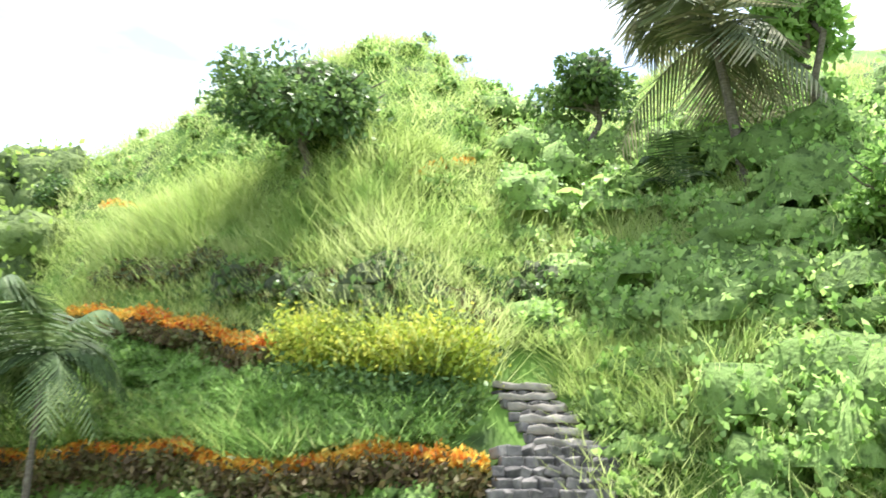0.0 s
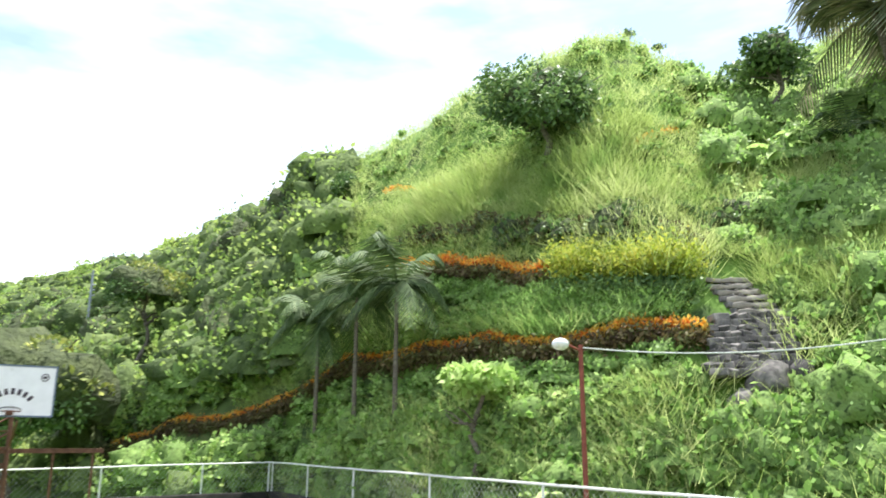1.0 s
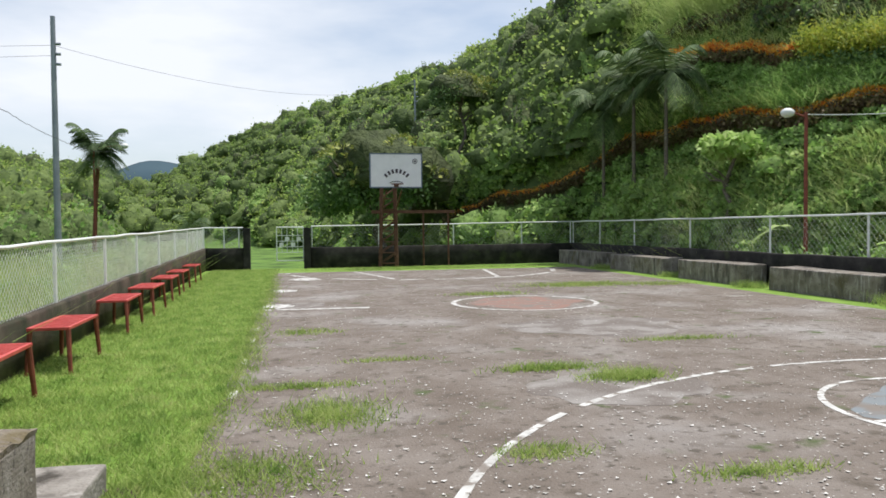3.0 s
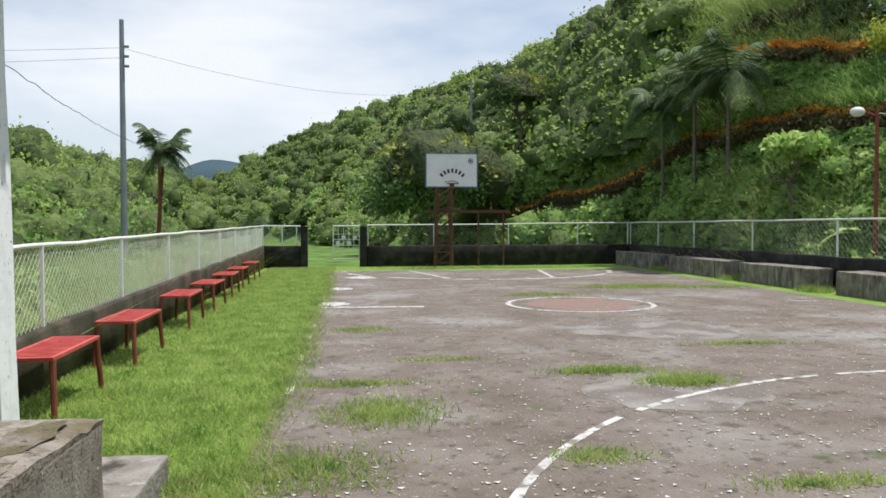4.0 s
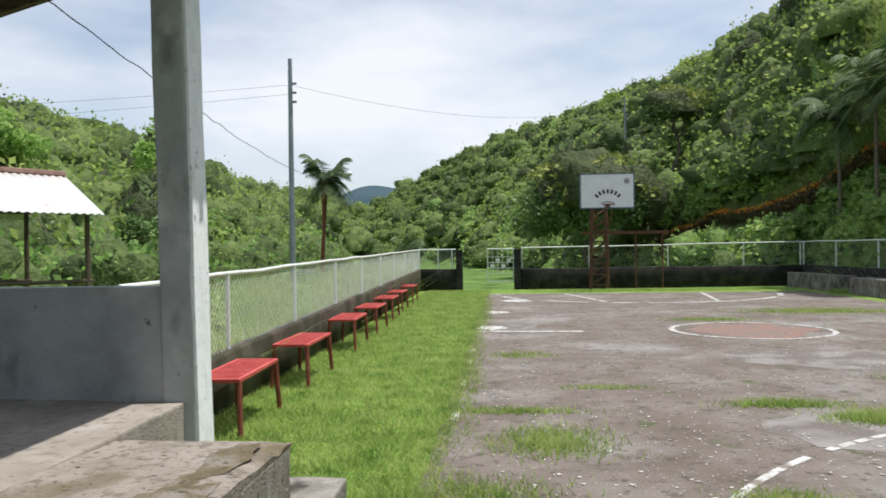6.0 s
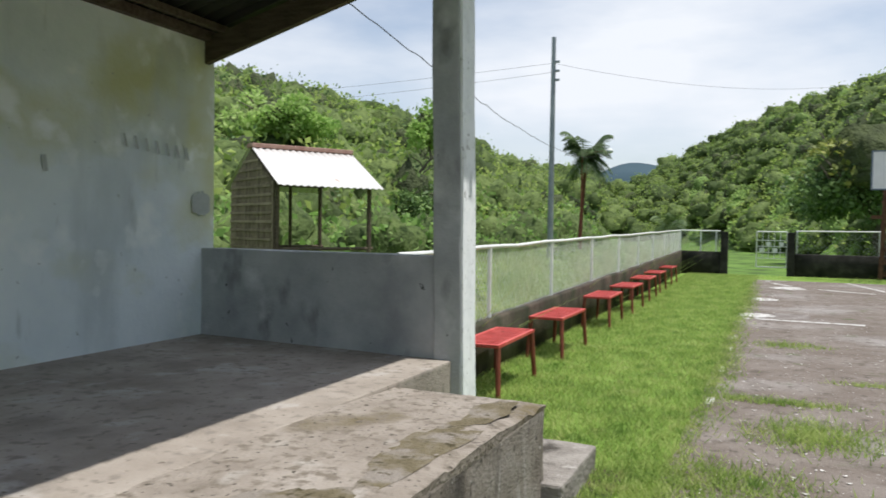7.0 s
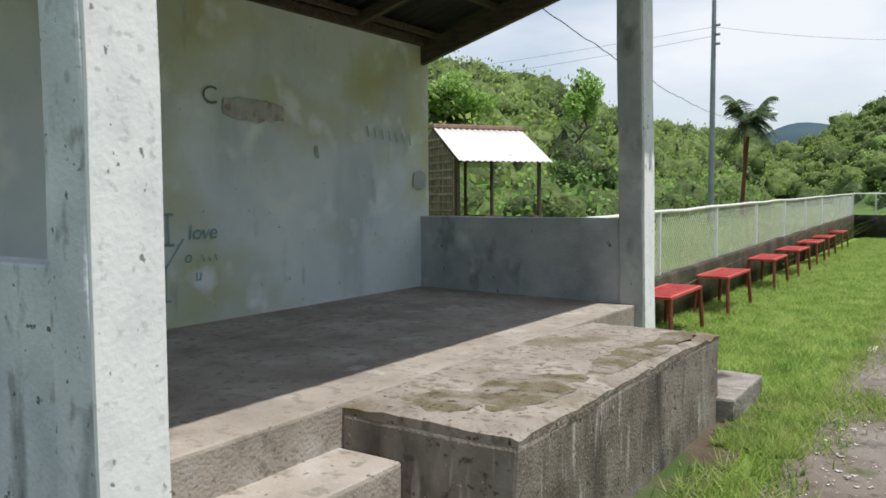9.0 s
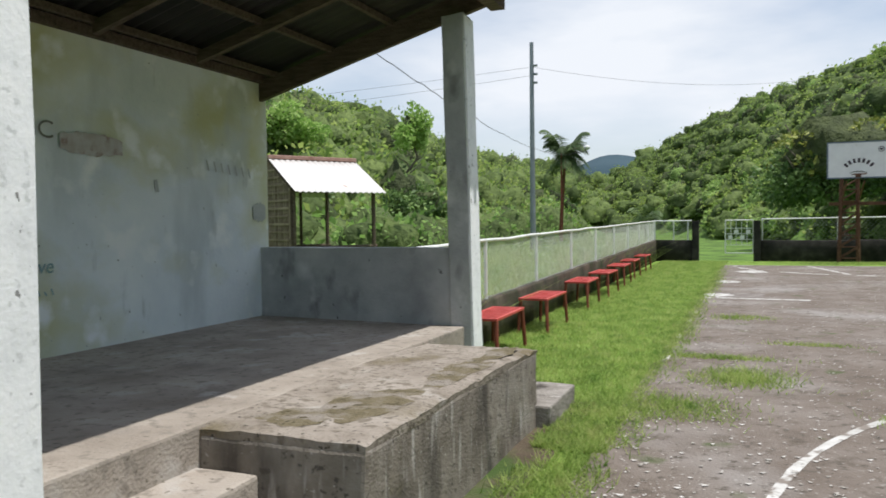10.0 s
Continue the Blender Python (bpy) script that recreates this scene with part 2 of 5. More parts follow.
WOODS = material("far_wood_leaf", [(0.13, 0.25, 0.04), (0.26, 0.43, 0.075), (0.41, 0.56, 0.13)], 0.16, 0.75, leaf=0.5, island=True)
DARK_LEAF = material("dark_tree_leaf", [(0.055, 0.125, 0.033), (0.105, 0.22, 0.05), (0.19, 0.33, 0.08)], 0.7, 0.5, leaf=0.3, island=True)
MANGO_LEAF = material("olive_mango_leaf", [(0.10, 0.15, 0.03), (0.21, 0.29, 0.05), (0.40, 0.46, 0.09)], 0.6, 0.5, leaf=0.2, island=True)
LIME_LEAF = material("lime_hedge_leaf", [(0.20, 0.32, 0.03), (0.38, 0.50, 0.05), (0.58, 0.62, 0.10)], 1.2, 0.6, leaf=0.45, island=True)
CROTON = material("orange_red_croton_leaf", [(0.60, 0.13, 0.025), (0.78, 0.46, 0.045), (0.78, 0.68, 0.12)], 0.9, 0.5, leaf=0.45, island=True, spots=[((0.34, 0.38, 0.07), 1.6, 0.62, 0.70)])
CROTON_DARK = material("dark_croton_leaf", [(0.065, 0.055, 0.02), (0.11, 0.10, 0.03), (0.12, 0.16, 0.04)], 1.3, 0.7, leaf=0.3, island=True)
PALM_LEAF = material("palm_frond", [(0.035, 0.08, 0.02), (0.07, 0.145, 0.035), (0.14, 0.225, 0.07)], 1.0, 0.65, leaf=0.25, island=True)
# dome tones for crown insides: shade between leaves is in these darker colours
SHADE_LEAF = material("crown_gap_shade", [(0.06, 0.11, 0.027), (0.115, 0.195, 0.046), (0.18, 0.28, 0.068)], 1.6, 0.9, leaf=0.25, island=True, bump=1.0, bump_scale=5, bump_depth=0.15, spots=[((0.04, 0.07, 0.02), 3.2, 0.54, 0.68)])
SHADE_SHRUB = material("shrub_gap_shade", [(0.11, 0.21, 0.04), (0.18, 0.33, 0.07), (0.26, 0.44, 0.10)], 3.5, 0.9, leaf=0.3, island=True, bump=1.0, bump_scale=12, bump_depth=0.06, spots=[((0.055, 0.10, 0.026), 7.0, 0.52, 0.66)])
SHADE_DARK = material("deep_gap_shade", [(0.03, 0.055, 0.015), (0.055, 0.09, 0.025), (0.085, 0.13, 0.035)], 1.6, 0.85, leaf=0.1, island=True, bump=1.0, bump_scale=4, bump_depth=0.3)
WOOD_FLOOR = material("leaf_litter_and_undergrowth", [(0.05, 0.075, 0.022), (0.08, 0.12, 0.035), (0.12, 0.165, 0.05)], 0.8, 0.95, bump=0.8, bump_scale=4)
DRY_PALM = material("coconut_frond", [(0.085, 0.128, 0.051), (0.17, 0.221, 0.0935), (0.289, 0.306, 0.153)], 1.0, 0.75, leaf=0.3, island=True)
BARK = material("grey_brown_bark", [(0.07, 0.058, 0.045), (0.14, 0.12, 0.095), (0.22, 0.195, 0.16)], 3, 0.9, bump=0.7, streak=(3, 3, 10))
RED_BARK = material("reddish_palm_trunk", [(0.13, 0.055, 0.03), (0.22, 0.10, 0.06)], 3, 0.9, bump=0.6, streak=(2, 2, 8))


# ---- small tools ----
def link(name, bm, mat, parent=None, smooth=False):
    me = bpy.data.meshes.new(name)
    bm.normal_update()
    bm.to_mesh(me)
    bm.free()
    me.materials.append(mat)
    if smooth:
        for p in me.polygons:
            p.use_smooth = True
    ob = new(name, me)
    ob.parent = parent
    return ob


def part(name, bm, mat, parent, label="", smooth=False):
    ob = link(name, bm, mat, parent, smooth)
    return tagged(ob, label) if label else ob


def thing(name, place, label, category, group="", turn=0):
    e = new(name)
    e.empty_display_size = 0.2
    e.matrix_basis = pose(*place, 0, 0, turn)
    return tagged(e, label, category, group)


def box(bm, a, b, bevel=0.0):
    """A block between two corners, its edges eased by bevel."""
    c = [(a[k] + b[k]) / 2 for k in range(3)]
    s = [abs(b[k] - a[k]) for k in range(3)]
    made = bmesh.ops.create_cube(bm, size=1, matrix=Matrix.LocRotScale(c, None, s))
    if bevel:
        edges = list({e for v in made["verts"] for e in v.link_edges})
        bmesh.ops.bevel(bm, geom=edges, offset=bevel, segments=2, affect="EDGES", profile=0.6)
    return bm


def block(a, b, bevel=0.0):
    return box(bmesh.new(), a, b, bevel)


def tube(bm, a, b, r1, r2=None, sides=8):
    """A round bar from a to b."""
    a, b = Vector(a), Vector(b)
    way = b - a
    m = Matrix.Translation((a + b) / 2) @ way.to_track_quat("Z", "Y").to_matrix().to_4x4()
    bmesh.ops.create_cone(bm, cap_ends=True, segments=sides, radius1=r1, radius2=r1 if r2 is None else r2, depth=way.length, matrix=m)
    return bm


def pipe(bm, pts, r, sides=6):
    """One connected round bar along the points."""
    pts = [Vector(q) for q in pts]
    rings = []
    for k, q in enumerate(pts):
        way = (pts[min(k + 1, len(pts) - 1)] - pts[max(k - 1, 0)]).to_track_quat("Z", "Y")
        rings.append([bm.verts.new(q + way @ Vector((r * math.cos(2 * math.pi * j / sides), r * math.sin(2 * math.pi * j / sides), 0))) for j in range(sides)])
    for a, b in zip(rings, rings[1:]):
        for j in range(sides):
            bm.faces.new((a[j], a[(j + 1) % sides], b[(j + 1) % sides], b[j]))
    bm.faces.new(rings[0][::-1])
    bm.faces.new(rings[-1])
    return bm


def rough_up(bm, amount, scale=2.0, cuts=0):
    """Worn, uneven faces: more vertices, each moved a little by noise."""
    if cuts:
        bmesh.ops.subdivide_edges(bm, edges=bm.edges[:], cuts=cuts, use_grid_fill=True)
    for v in bm.verts:
        v.co += noise.noise_vector(v.co * scale) * amount
    return bm


def mesh_np(name, verts, faces, mat, parent=None, smooth=False):
    """One mesh from arrays: verts (n, 3), faces (m, k)."""
    verts, faces = np.asarray(verts, np.float32), np.asarray(faces, np.int32)
    me = bpy.data.meshes.new(name)
    m, k = faces.shape
    me.vertices.add(len(verts))
    me.vertices.foreach_set("co", verts.ravel())
    me.loops.add(m * k)
    me.loops.foreach_set("vertex_index", faces.ravel())
    me.polygons.add(m)
    me.polygons.foreach_set("loop_start", np.arange(m, dtype=np.int32) * k)
    me.polygons.foreach_set("loop_total", np.full(m, k, np.int32))
    if smooth:
        me.polygons.foreach_set("use_smooth", np.ones(m, bool))
    me.update(calc_edges=True)
    me.validate()
    me.materials.append(mat)
    ob = new(name, me)
    ob.parent = parent
    return ob


def unit(a):
    return a / np.maximum(np.linalg.norm(a, axis=-1, keepdims=True), 1e-6)


def leaves(rng, centres, size, slim=0.55, droop=0.2, out=None, spread=0.8):
    """Leaf quads at the centres: (verts, faces). out: the way that each leaf points; spread: how far it strays from it."""
    n = len(centres)
    way = rng.normal(size=(n, 3)) * spread
    if out is not None:
        way = way + out
    way[:, 2] -= droop
    way = unit(way)
    side = unit(np.cross(way, rng.normal(size=(n, 3))))
    s = (size * (0.6 + 0.8 * rng.random(n)))[:, None]
    base, tip = centres - way * s * 0.5, centres + way * s * 0.5
    wide = side * s * slim * 0.5
    mid = centres + np.cross(way, side) * s * 0.08
    verts = np.stack([base, mid + wide, tip, mid - wide], 1).reshape(-1, 3)
    return verts, np.arange(4 * n).reshape(-1, 4)


def blades(rng, roots, height, width, lean=0.35):
    """Grass blades: slim triangles that lean from their roots."""
    n = len(roots)
    a = rng.random(n) * 2 * np.pi
    side = np.stack([np.cos(a), np.sin(a), np.zeros(n)], 1)
    h = (height * (0.5 + rng.random(n)))[:, None]
    tip = roots + np.stack([rng.normal(size=n) * lean, rng.normal(size=n) * lean, np.ones(n)], 1) * h
    w = side * width * 0.5
    return np.stack([roots - w, roots + w, tip], 1).reshape(-1, 3), np.arange(3 * n).reshape(-1, 3)


def clump_points(rng, centre, radii, count, lumps=9, shell=0.55):
    """Points for leaves in a lumpy crown: several balls of leaves, thicker towards their outside. Returns places and outward ways."""
    c = unit(rng.normal(size=(lumps, 3))) * (0.3 + 0.5 * rng.random((lumps, 1)))
    c[:, 2] = np.abs(c[:, 2]) * 0.95 - 0.2
    r = (0.30 + 0.28 * rng.random(lumps)) * (8 / lumps) ** 0.4
    which = rng.integers(0, lumps, count)
    way = unit(rng.normal(size=(count, 3)))
    rad = r[which] * (shell + (1 - shell) * rng.random(count))
    p = c[which] + way * rad[:, None]
    return np.asarray(centre) + p * np.asarray(radii), way


def dome_base(cuts):
    bm = bmesh.new()
    bmesh.ops.create_icosphere(bm, subdivisions=cuts, radius=1)
    bmesh.ops.delete(bm, geom=[v for v in bm.verts if v.co.z < -0.45], context="VERTS")
    bm.verts.index_update()
    v = np.array([tuple(q.co) for q in bm.verts])
    f = np.array([[q.index for q in face.verts] for face in bm.faces])
    bm.free()
    return v, f


FINE, COARSE = dome_base(3), dome_base(2)


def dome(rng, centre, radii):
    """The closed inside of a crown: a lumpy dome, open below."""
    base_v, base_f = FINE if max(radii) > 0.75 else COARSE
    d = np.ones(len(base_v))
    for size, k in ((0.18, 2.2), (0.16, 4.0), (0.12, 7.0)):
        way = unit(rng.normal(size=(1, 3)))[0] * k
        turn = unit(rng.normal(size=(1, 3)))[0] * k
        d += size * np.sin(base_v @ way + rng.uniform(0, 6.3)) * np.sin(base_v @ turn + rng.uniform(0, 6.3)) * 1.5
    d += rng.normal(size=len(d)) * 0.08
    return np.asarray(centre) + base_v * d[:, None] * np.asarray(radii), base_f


# ---- ground ----
# Valley and hills round the court: for each bearing from the court (degrees from +y towards +x)
# the rise of the ridge (degrees), the way to the ridge and the way to the foot of the slope (metres).
RIDGE = [(-180, 8, 90, 40), (-120, 10, 70, 24), (-60, 10.0, 62, 17), (-37, 8.2, 68, 24), (-30, 7.1, 78, 30),
         (-26, 6.0, 88, 34), (-20, 4.2, 105, 42), (-14, 3.4, 150, 60), (-10, 2.6, 190, 100), (-6, 5.0, 170, 90),
         (0, 7.7, 118, 60), (6, 9.2, 88, 47), (12.6, 11.2, 66, 40), (17.4, 12.9, 55, 35), (21.4, 15.0, 49, 31.5),
         (25, 18.8, 45, 28.5), (29.4, 21.2, 40.5, 25.6), (33, 23.2, 38, 23.6), (36, 24.5, 36, 22.6), (40, 25.5, 34.5, 21.6),
         (42, 25.3, 34.5, 21.1), (44, 24.2, 34.5, 20.5), (46, 23.0, 35.5, 19.9), (49, 22.3, 38, 19.2), (54, 24.0, 42, 18),
         (60, 26.0, 44, 16.8), (90, 22, 50, 14.6), (135, 14, 60, 20), (180, 8, 90, 40)]


def terrain(x, y):
    """The lie of the land: flat round the court, then the slopes."""
    b, r = math.degrees(math.atan2(x, y)), math.hypot(x, y)
    rise, ridge, foot = RIDGE[-1][1:]
    for p, q in zip(RIDGE, RIDGE[1:]):
        if p[0] <= b <= q[0]:
            k = (b - p[0]) / (q[0] - p[0])
            rise, ridge, foot = (p[n] + k * (q[n] - p[n]) for n in (1, 2, 3))
            break
    top = 1.6 + ridge * math.tan(math.radians(rise))
    u = (r - foot) / (ridge - foot)
    out = max(x - 12.2, y - 31.9, -6.5 - y, -3.6 - x)
    if u <= 0 or out <= 0:
        return 0.0
    if u <= 1:
        return top * u ** 0.85 * min(1.0, out / 0.6)
    return top * max(0.35, 1 - 0.5 * (u - 1) ** 1.5)


def ground_z(x, y):
    """The land with its small swells, which die out towards the court."""
    z = terrain(x, y)
    far = max(0.0, min(1.0, z / 3.0))
    return z + far * (0.45 * noise.noise((x * 0.22, y * 0.22, 3.1)) + 0.22 * noise.noise((x * 0.7, y * 0.7, 8.4)))


def land():
    """One sheet of land, finer near the court, that reaches the horizon."""
    rings = [2 + 0.9 * k for k in range(70)] + [66 * 1.07 ** k for k in range(1, 52)]
    bearings = np.radians(np.arange(-180, 180, 1.25))
    v, f = [(0, 0, -0.03)], []
    for r in rings:
        for b in bearings:
            x, y = r * math.sin(b), r * math.cos(b)
            z = ground_z(x, y) - 0.03
            if r > 320:
                z = z * max(0, 1 - (r - 320) / 500)
            v.append((x, y, z))
    n = len(bearings)
    for k in range(len(rings) - 1):
        for j in range(n):
            a, b = 1 + k * n + j, 1 + k * n + (j + 1) % n
            f.append((a, a + n, b + n, b))
    ob = mesh_np("ground", v, f, HILL, smooth=True)
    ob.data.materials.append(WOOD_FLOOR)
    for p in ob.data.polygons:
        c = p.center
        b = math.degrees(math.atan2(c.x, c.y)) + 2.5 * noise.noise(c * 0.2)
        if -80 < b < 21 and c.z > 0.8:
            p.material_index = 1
    bm = bmesh.new()
    bm.from_mesh(ob.data)
    bm.verts.ensure_lookup_table()
    for j in range(n):
        bm.faces.new((bm.verts[0], bm.verts[1 + j], bm.verts[1 + (j + 1) % n]))
    bmesh.ops.recalc_face_normals(bm, faces=bm.faces)
    bm.to_mesh(ob.data)
    bm.free()
    return tagged(ob, "green valley floor and steep overgrown hillsides", "ground", kind="structure")


land()


def far_mountain():
    """A blue-green mountain far down the valley."""
    v, f = [], []
    for i in range(41):
        k = i / 40
        x = -265 + 340 * k
        h = (28 + 36 * math.exp(-((k - 0.42) / 0.2) ** 2) + 10 * math.exp(-((k - 0.75) / 0.12) ** 2)) + 2.0 * noise.noise((k * 9, 1, 1))
        v += [(x, 640, -2), (x, 690, h * 0.72), (x, 740, h), (x, 800, -2)]
    for i in range(40):
        for j in range(3):
            a = i * 4 + j
            f.append((a, a + 4, a + 5, a + 1))
    m = material("distant_blue_forest", [(0.028, 0.055, 0.075), (0.045, 0.08, 0.10)], 0.02, 1.0)
    return tagged(mesh_np("backdrop", v, f, m, smooth=True), "distant blue wooded mountain", "mountain", kind="structure")


far_mountain()

# ---- court ----
COURT_X, COURT_Y = (-0.65, 10.35), (-6.0, 27.3)


def court_slab():
    bm = bmesh.new()
    bmesh.ops.create_grid(bm, x_segments=30, y_segments=80, size=0.5,
                          matrix=Matrix.LocRotScale(((COURT_X[0] + COURT_X[1]) / 2, (COURT_Y[0] + COURT_Y[1]) / 2, 0), None,
                                                    (COURT_X[1] - COURT_X[0], COURT_Y[1] - COURT_Y[0], 1)))
    rim = [e for e in bm.edges if e.is_boundary]
    for v in {v for e in rim for v in e.verts}:
        if abs(v.co.x - COURT_X[0]) < 0.01:
            v.co.x += 0.07 * noise.noise((0, v.co.y * 0.9, 2)) + 0.05 * noise.noise((0, v.co.y * 3.1, 4))
    down = bmesh.ops.extrude_edge_only(bm, edges=rim)
    for v in down["geom"]:
        if isinstance(v, bmesh.types.BMVert):
            v.co.z = -0.15
    bmesh.ops.recalc_face_normals(bm, faces=bm.faces)
    return tagged(link("court", bm, COURT), "worn concrete basketball court slab", "court", kind="structure")


court_slab()
rng = np.random.default_rng(7)


def strip(points, width, gaps=0.0):
    """A painted line along the points, with worn edges and missing stretches."""
    v, f = [], []
    pts = []
    for a, b in zip(points, points[1:]):
        steps = max(1, int(math.dist(a, b) / 0.12))
        pts += [(a[0] + (b[0] - a[0]) * k / steps, a[1] + (b[1] - a[1]) * k / steps) for k in range(steps)]
    pts.append(points[-1])
    for k, p in enumerate(pts):
        q, o = pts[min(k + 1, len(pts) - 1)], pts[max(k - 1, 0)]
        d = Vector((q[0] - o[0], q[1] - o[1])).normalized()
        w = width * (0.5 + 0.16 * noise.noise((p[0] * 5, p[1] * 5, 1)))
        v += [(p[0] - d.y * w, p[1] + d.x * w, 0.004), (p[0] + d.y * w, p[1] - d.x * w, 0.004)]
    for k in range(len(pts) - 1):
        if noise.noise((pts[k][0] * 1.7, pts[k][1] * 1.7, 5)) > gaps:
            f.append((2 * k, 2 * k + 2, 2 * k + 3, 2 * k + 1))
    return v, f


def line(label, points, width=0.06, gaps=-0.9, name="court_line"):
    v, f = strip(points, width, gaps)
    return tagged(mesh_np(name, v, f, LINE), label, "line", "lines on the court", kind="structure")


def arc(cx, cy, r, a0, a1, n=40):
    return [(cx + r * math.cos(radians(a0 + (a1 - a0) * k / n)), cy + r * math.sin(radians(a0 + (a1 - a0) * k / n))) for k in range(n + 1)]


line("worn white half-way line", [(-0.6, 15.0), (1.45, 14.9)], 0.2)
line("faint white half-way line", [(7.6, 15.0), (10.0, 15.0)], 0.06, 0.1)
line("white centre circle", arc(4.62, 15.0, 1.45, 0, 360, 60), 0.1, -0.45)
line("white three-point arc, flaking", arc(6.2, 1.83, 5.78, 62, 172), 0.068, -0.42)
line("white free-throw circle, flaking", arc(5.75, 5.35, 1.3, 0, 360, 60), 0.06, -0.5)
line("worn white free-throw line", [(4.5, 5.2), (7.1, 5.5)], 0.06, -0.3)
line("white far three-point arc", arc(4.45, 27.0, 4.68, 182, 360), 0.2, -0.12)
line("white side of the far key", [(2.1, 27.1), (2.95, 22.9)], 0.14)
line("white side of the far key", [(6.75, 27.1), (6.2, 22.9)], 0.14)
line("faint far free-throw line", [(2.95, 22.9), (6.2, 22.9)], 0.07, -0.1)
line("worn white side line", [(-0.55, 4.0), (-0.6, 26.9)], 0.07, 0.22)
line("worn white end line", [(-0.6, 26.95), (10.2, 27.0)], 0.06, 0.05)


def worn_patch(label, cx, cy, rx, ry, mat, seed, z=0.0025, name="court_patch"):
    v, f = [(cx, cy, z)], []
    for k in range(28):
        a = 2 * math.pi * k / 28
        w = 1 + 0.45 * noise.noise((math.cos(a) * 1.6 + seed, math.sin(a) * 1.6, seed))
        v.append((cx + rx * w * math.cos(a), cy + ry * w * math.sin(a), z - (0.008 if z > 0.1 else 0)))
    f = [(0, 1 + k, 1 + (k + 1) % 28) for k in range(28)]
    return tagged(mesh_np(name, v, f, mat), label, "patch", kind="structure")


PALE = material("pale_worn_cement", [(0.20, 0.178, 0.162), (0.30, 0.28, 0.262)], 2, 0.9, bump=0.5, spots=[((0.16, 0.137, 0.122), 1.8, 0.42, 0.56), ((0.34, 0.32, 0.30), 24, 0.64, 0.68)])
FADED_RED = material("faded_red_court_paint", [(0.22, 0.15, 0.125), (0.27, 0.155, 0.125)], 4, 0.9, spots=[((0.19, 0.165, 0.145), 3, 0.48, 0.6)])
FADED_BLUE = material("faded_blue_court_paint", [(0.19, 0.20, 0.205), (0.20, 0.23, 0.25)], 4, 0.9, spots=[((0.19, 0.165, 0.145), 3, 0.45, 0.6)])
worn_patch("chalky white worn patch on the court", 0.35, 23.6, 0.45, 0.55, LINE, 1, 0.007)
worn_patch("chalky white worn patch on the court", -0.35, 15.6, 0.32, 0.4, LINE, 8, 0.007)
worn_patch("chalky white worn patch on the court", -0.2, 19.4, 0.28, 0.4, LINE, 9, 0.007)
worn_patch("pale worn cement patch on the court", 3.0, 6.9, 0.9, 0.7, PALE, 2)
worn_patch("pale worn cement patch on the court", 4.6, 11.2, 1.5, 1.0, PALE, 3)
worn_patch("pale worn cement patch on the court", 0.1, 15.8, 0.7, 0.5, PALE, 4)
worn_patch("faded red paint inside the centre circle", 4.6, 14.9, 1.15, 1.1, FADED_RED, 5)
worn_patch("faded blue paint inside the free-throw circle", 5.75, 5.35, 1.0, 0.9, FADED_BLUE, 6)

# lawn between court and fence, and round the far end
bm = bmesh.new()
bmesh.ops.create_grid(bm, x_segments=14, y_segments=90, size=0.5, matrix=Matrix.LocRotScale((-1.9, 11.5, -0.012), None, (2.9, 38, 1)))
for v in bm.verts:
    v.co.z += 0.010 * noise.noise(v.co * 1.5)
tagged(link("lawn", bm, LAWN), "short green lawn beside the court", "lawn", kind="structure")
tagged(link("lawn_end", block((-0.9, 27.3, -0.2), (10.9, 30.1, -0.006)), LAWN), "strip of lawn behind the end line", "lawn", kind="structure")
tagged(link("lawn_side", block((10.35, -6, -0.2), (11.8, 27.3, -0.006)), LAWN), "grass strip beside the concrete seats", "lawn", kind="structure")


# ---- walls and fences ----
def low_wall(name, a, b, h0, h1, thick, mat, label):
    """A low wall from a to b, its top running from h0 to h1, uneven along the top."""
    a, b = Vector((*a, 0)), Vector((*b, 0))
    n = max(2, int((b - a).length / 0.6))
    side = Vector((-(b - a).y, (b - a).x, 0)).normalized() * thick / 2
    v, f = [], []
    for k in range(n + 1):
        p = a.lerp(b, k / n)
        h = h0 + (h1 - h0) * k / n + 0.025 * noise.noise(p * 0.8)
        for s, z in ((-1, -0.2), (-1, h - 0.03), (-0.8, h), (0.8, h), (1, h - 0.03), (1, -0.2)):
            v.append(tuple(p + side * s + Vector((0, 0, z))))
    for k in range(n):
        for j in range(6):
            f.append((6 * k + j, 6 * k + (j + 1) % 6, 6 * k + 6 + (j + 1) % 6, 6 * k + 6 + j))
    ob = mesh_np(name, v, f, mat)
    bm = bmesh.new()
    bm.from_mesh(ob.data)
    bmesh.ops.holes_fill(bm, edges=[e for e in bm.edges if e.is_boundary])
    bmesh.ops.recalc_face_normals(bm, faces=bm.faces)
    bm.to_mesh(ob.data)
    bm.free()
    return tagged(ob, label, "wall", kind="structure")


LEFT = ((-2.98, 5.6), (-3.35, 29.9))
low_wall("wall_west", *LEFT, 0.56, 0.83, 0.16, MOSSY, "low mossy brown wall under the fence")
low_wall("wall_north_west", (-3.35, 30.0), (-1.9, 30.0), 0.83, 0.83, 0.16, BLACK_WALL, "low black mildewed wall")
low_wall("wall_north", (0.62, 30.3), (11.9, 31.6), 0.80, 0.80, 0.18, BLACK_WALL, "low black mildewed wall behind the backboard")
low_wall("wall_east", (11.9, 31.6), (12.05, -6.0), 0.80, 0.84, 0.18, BLACK_WALL, "low black mildewed wall behind the concrete seats")
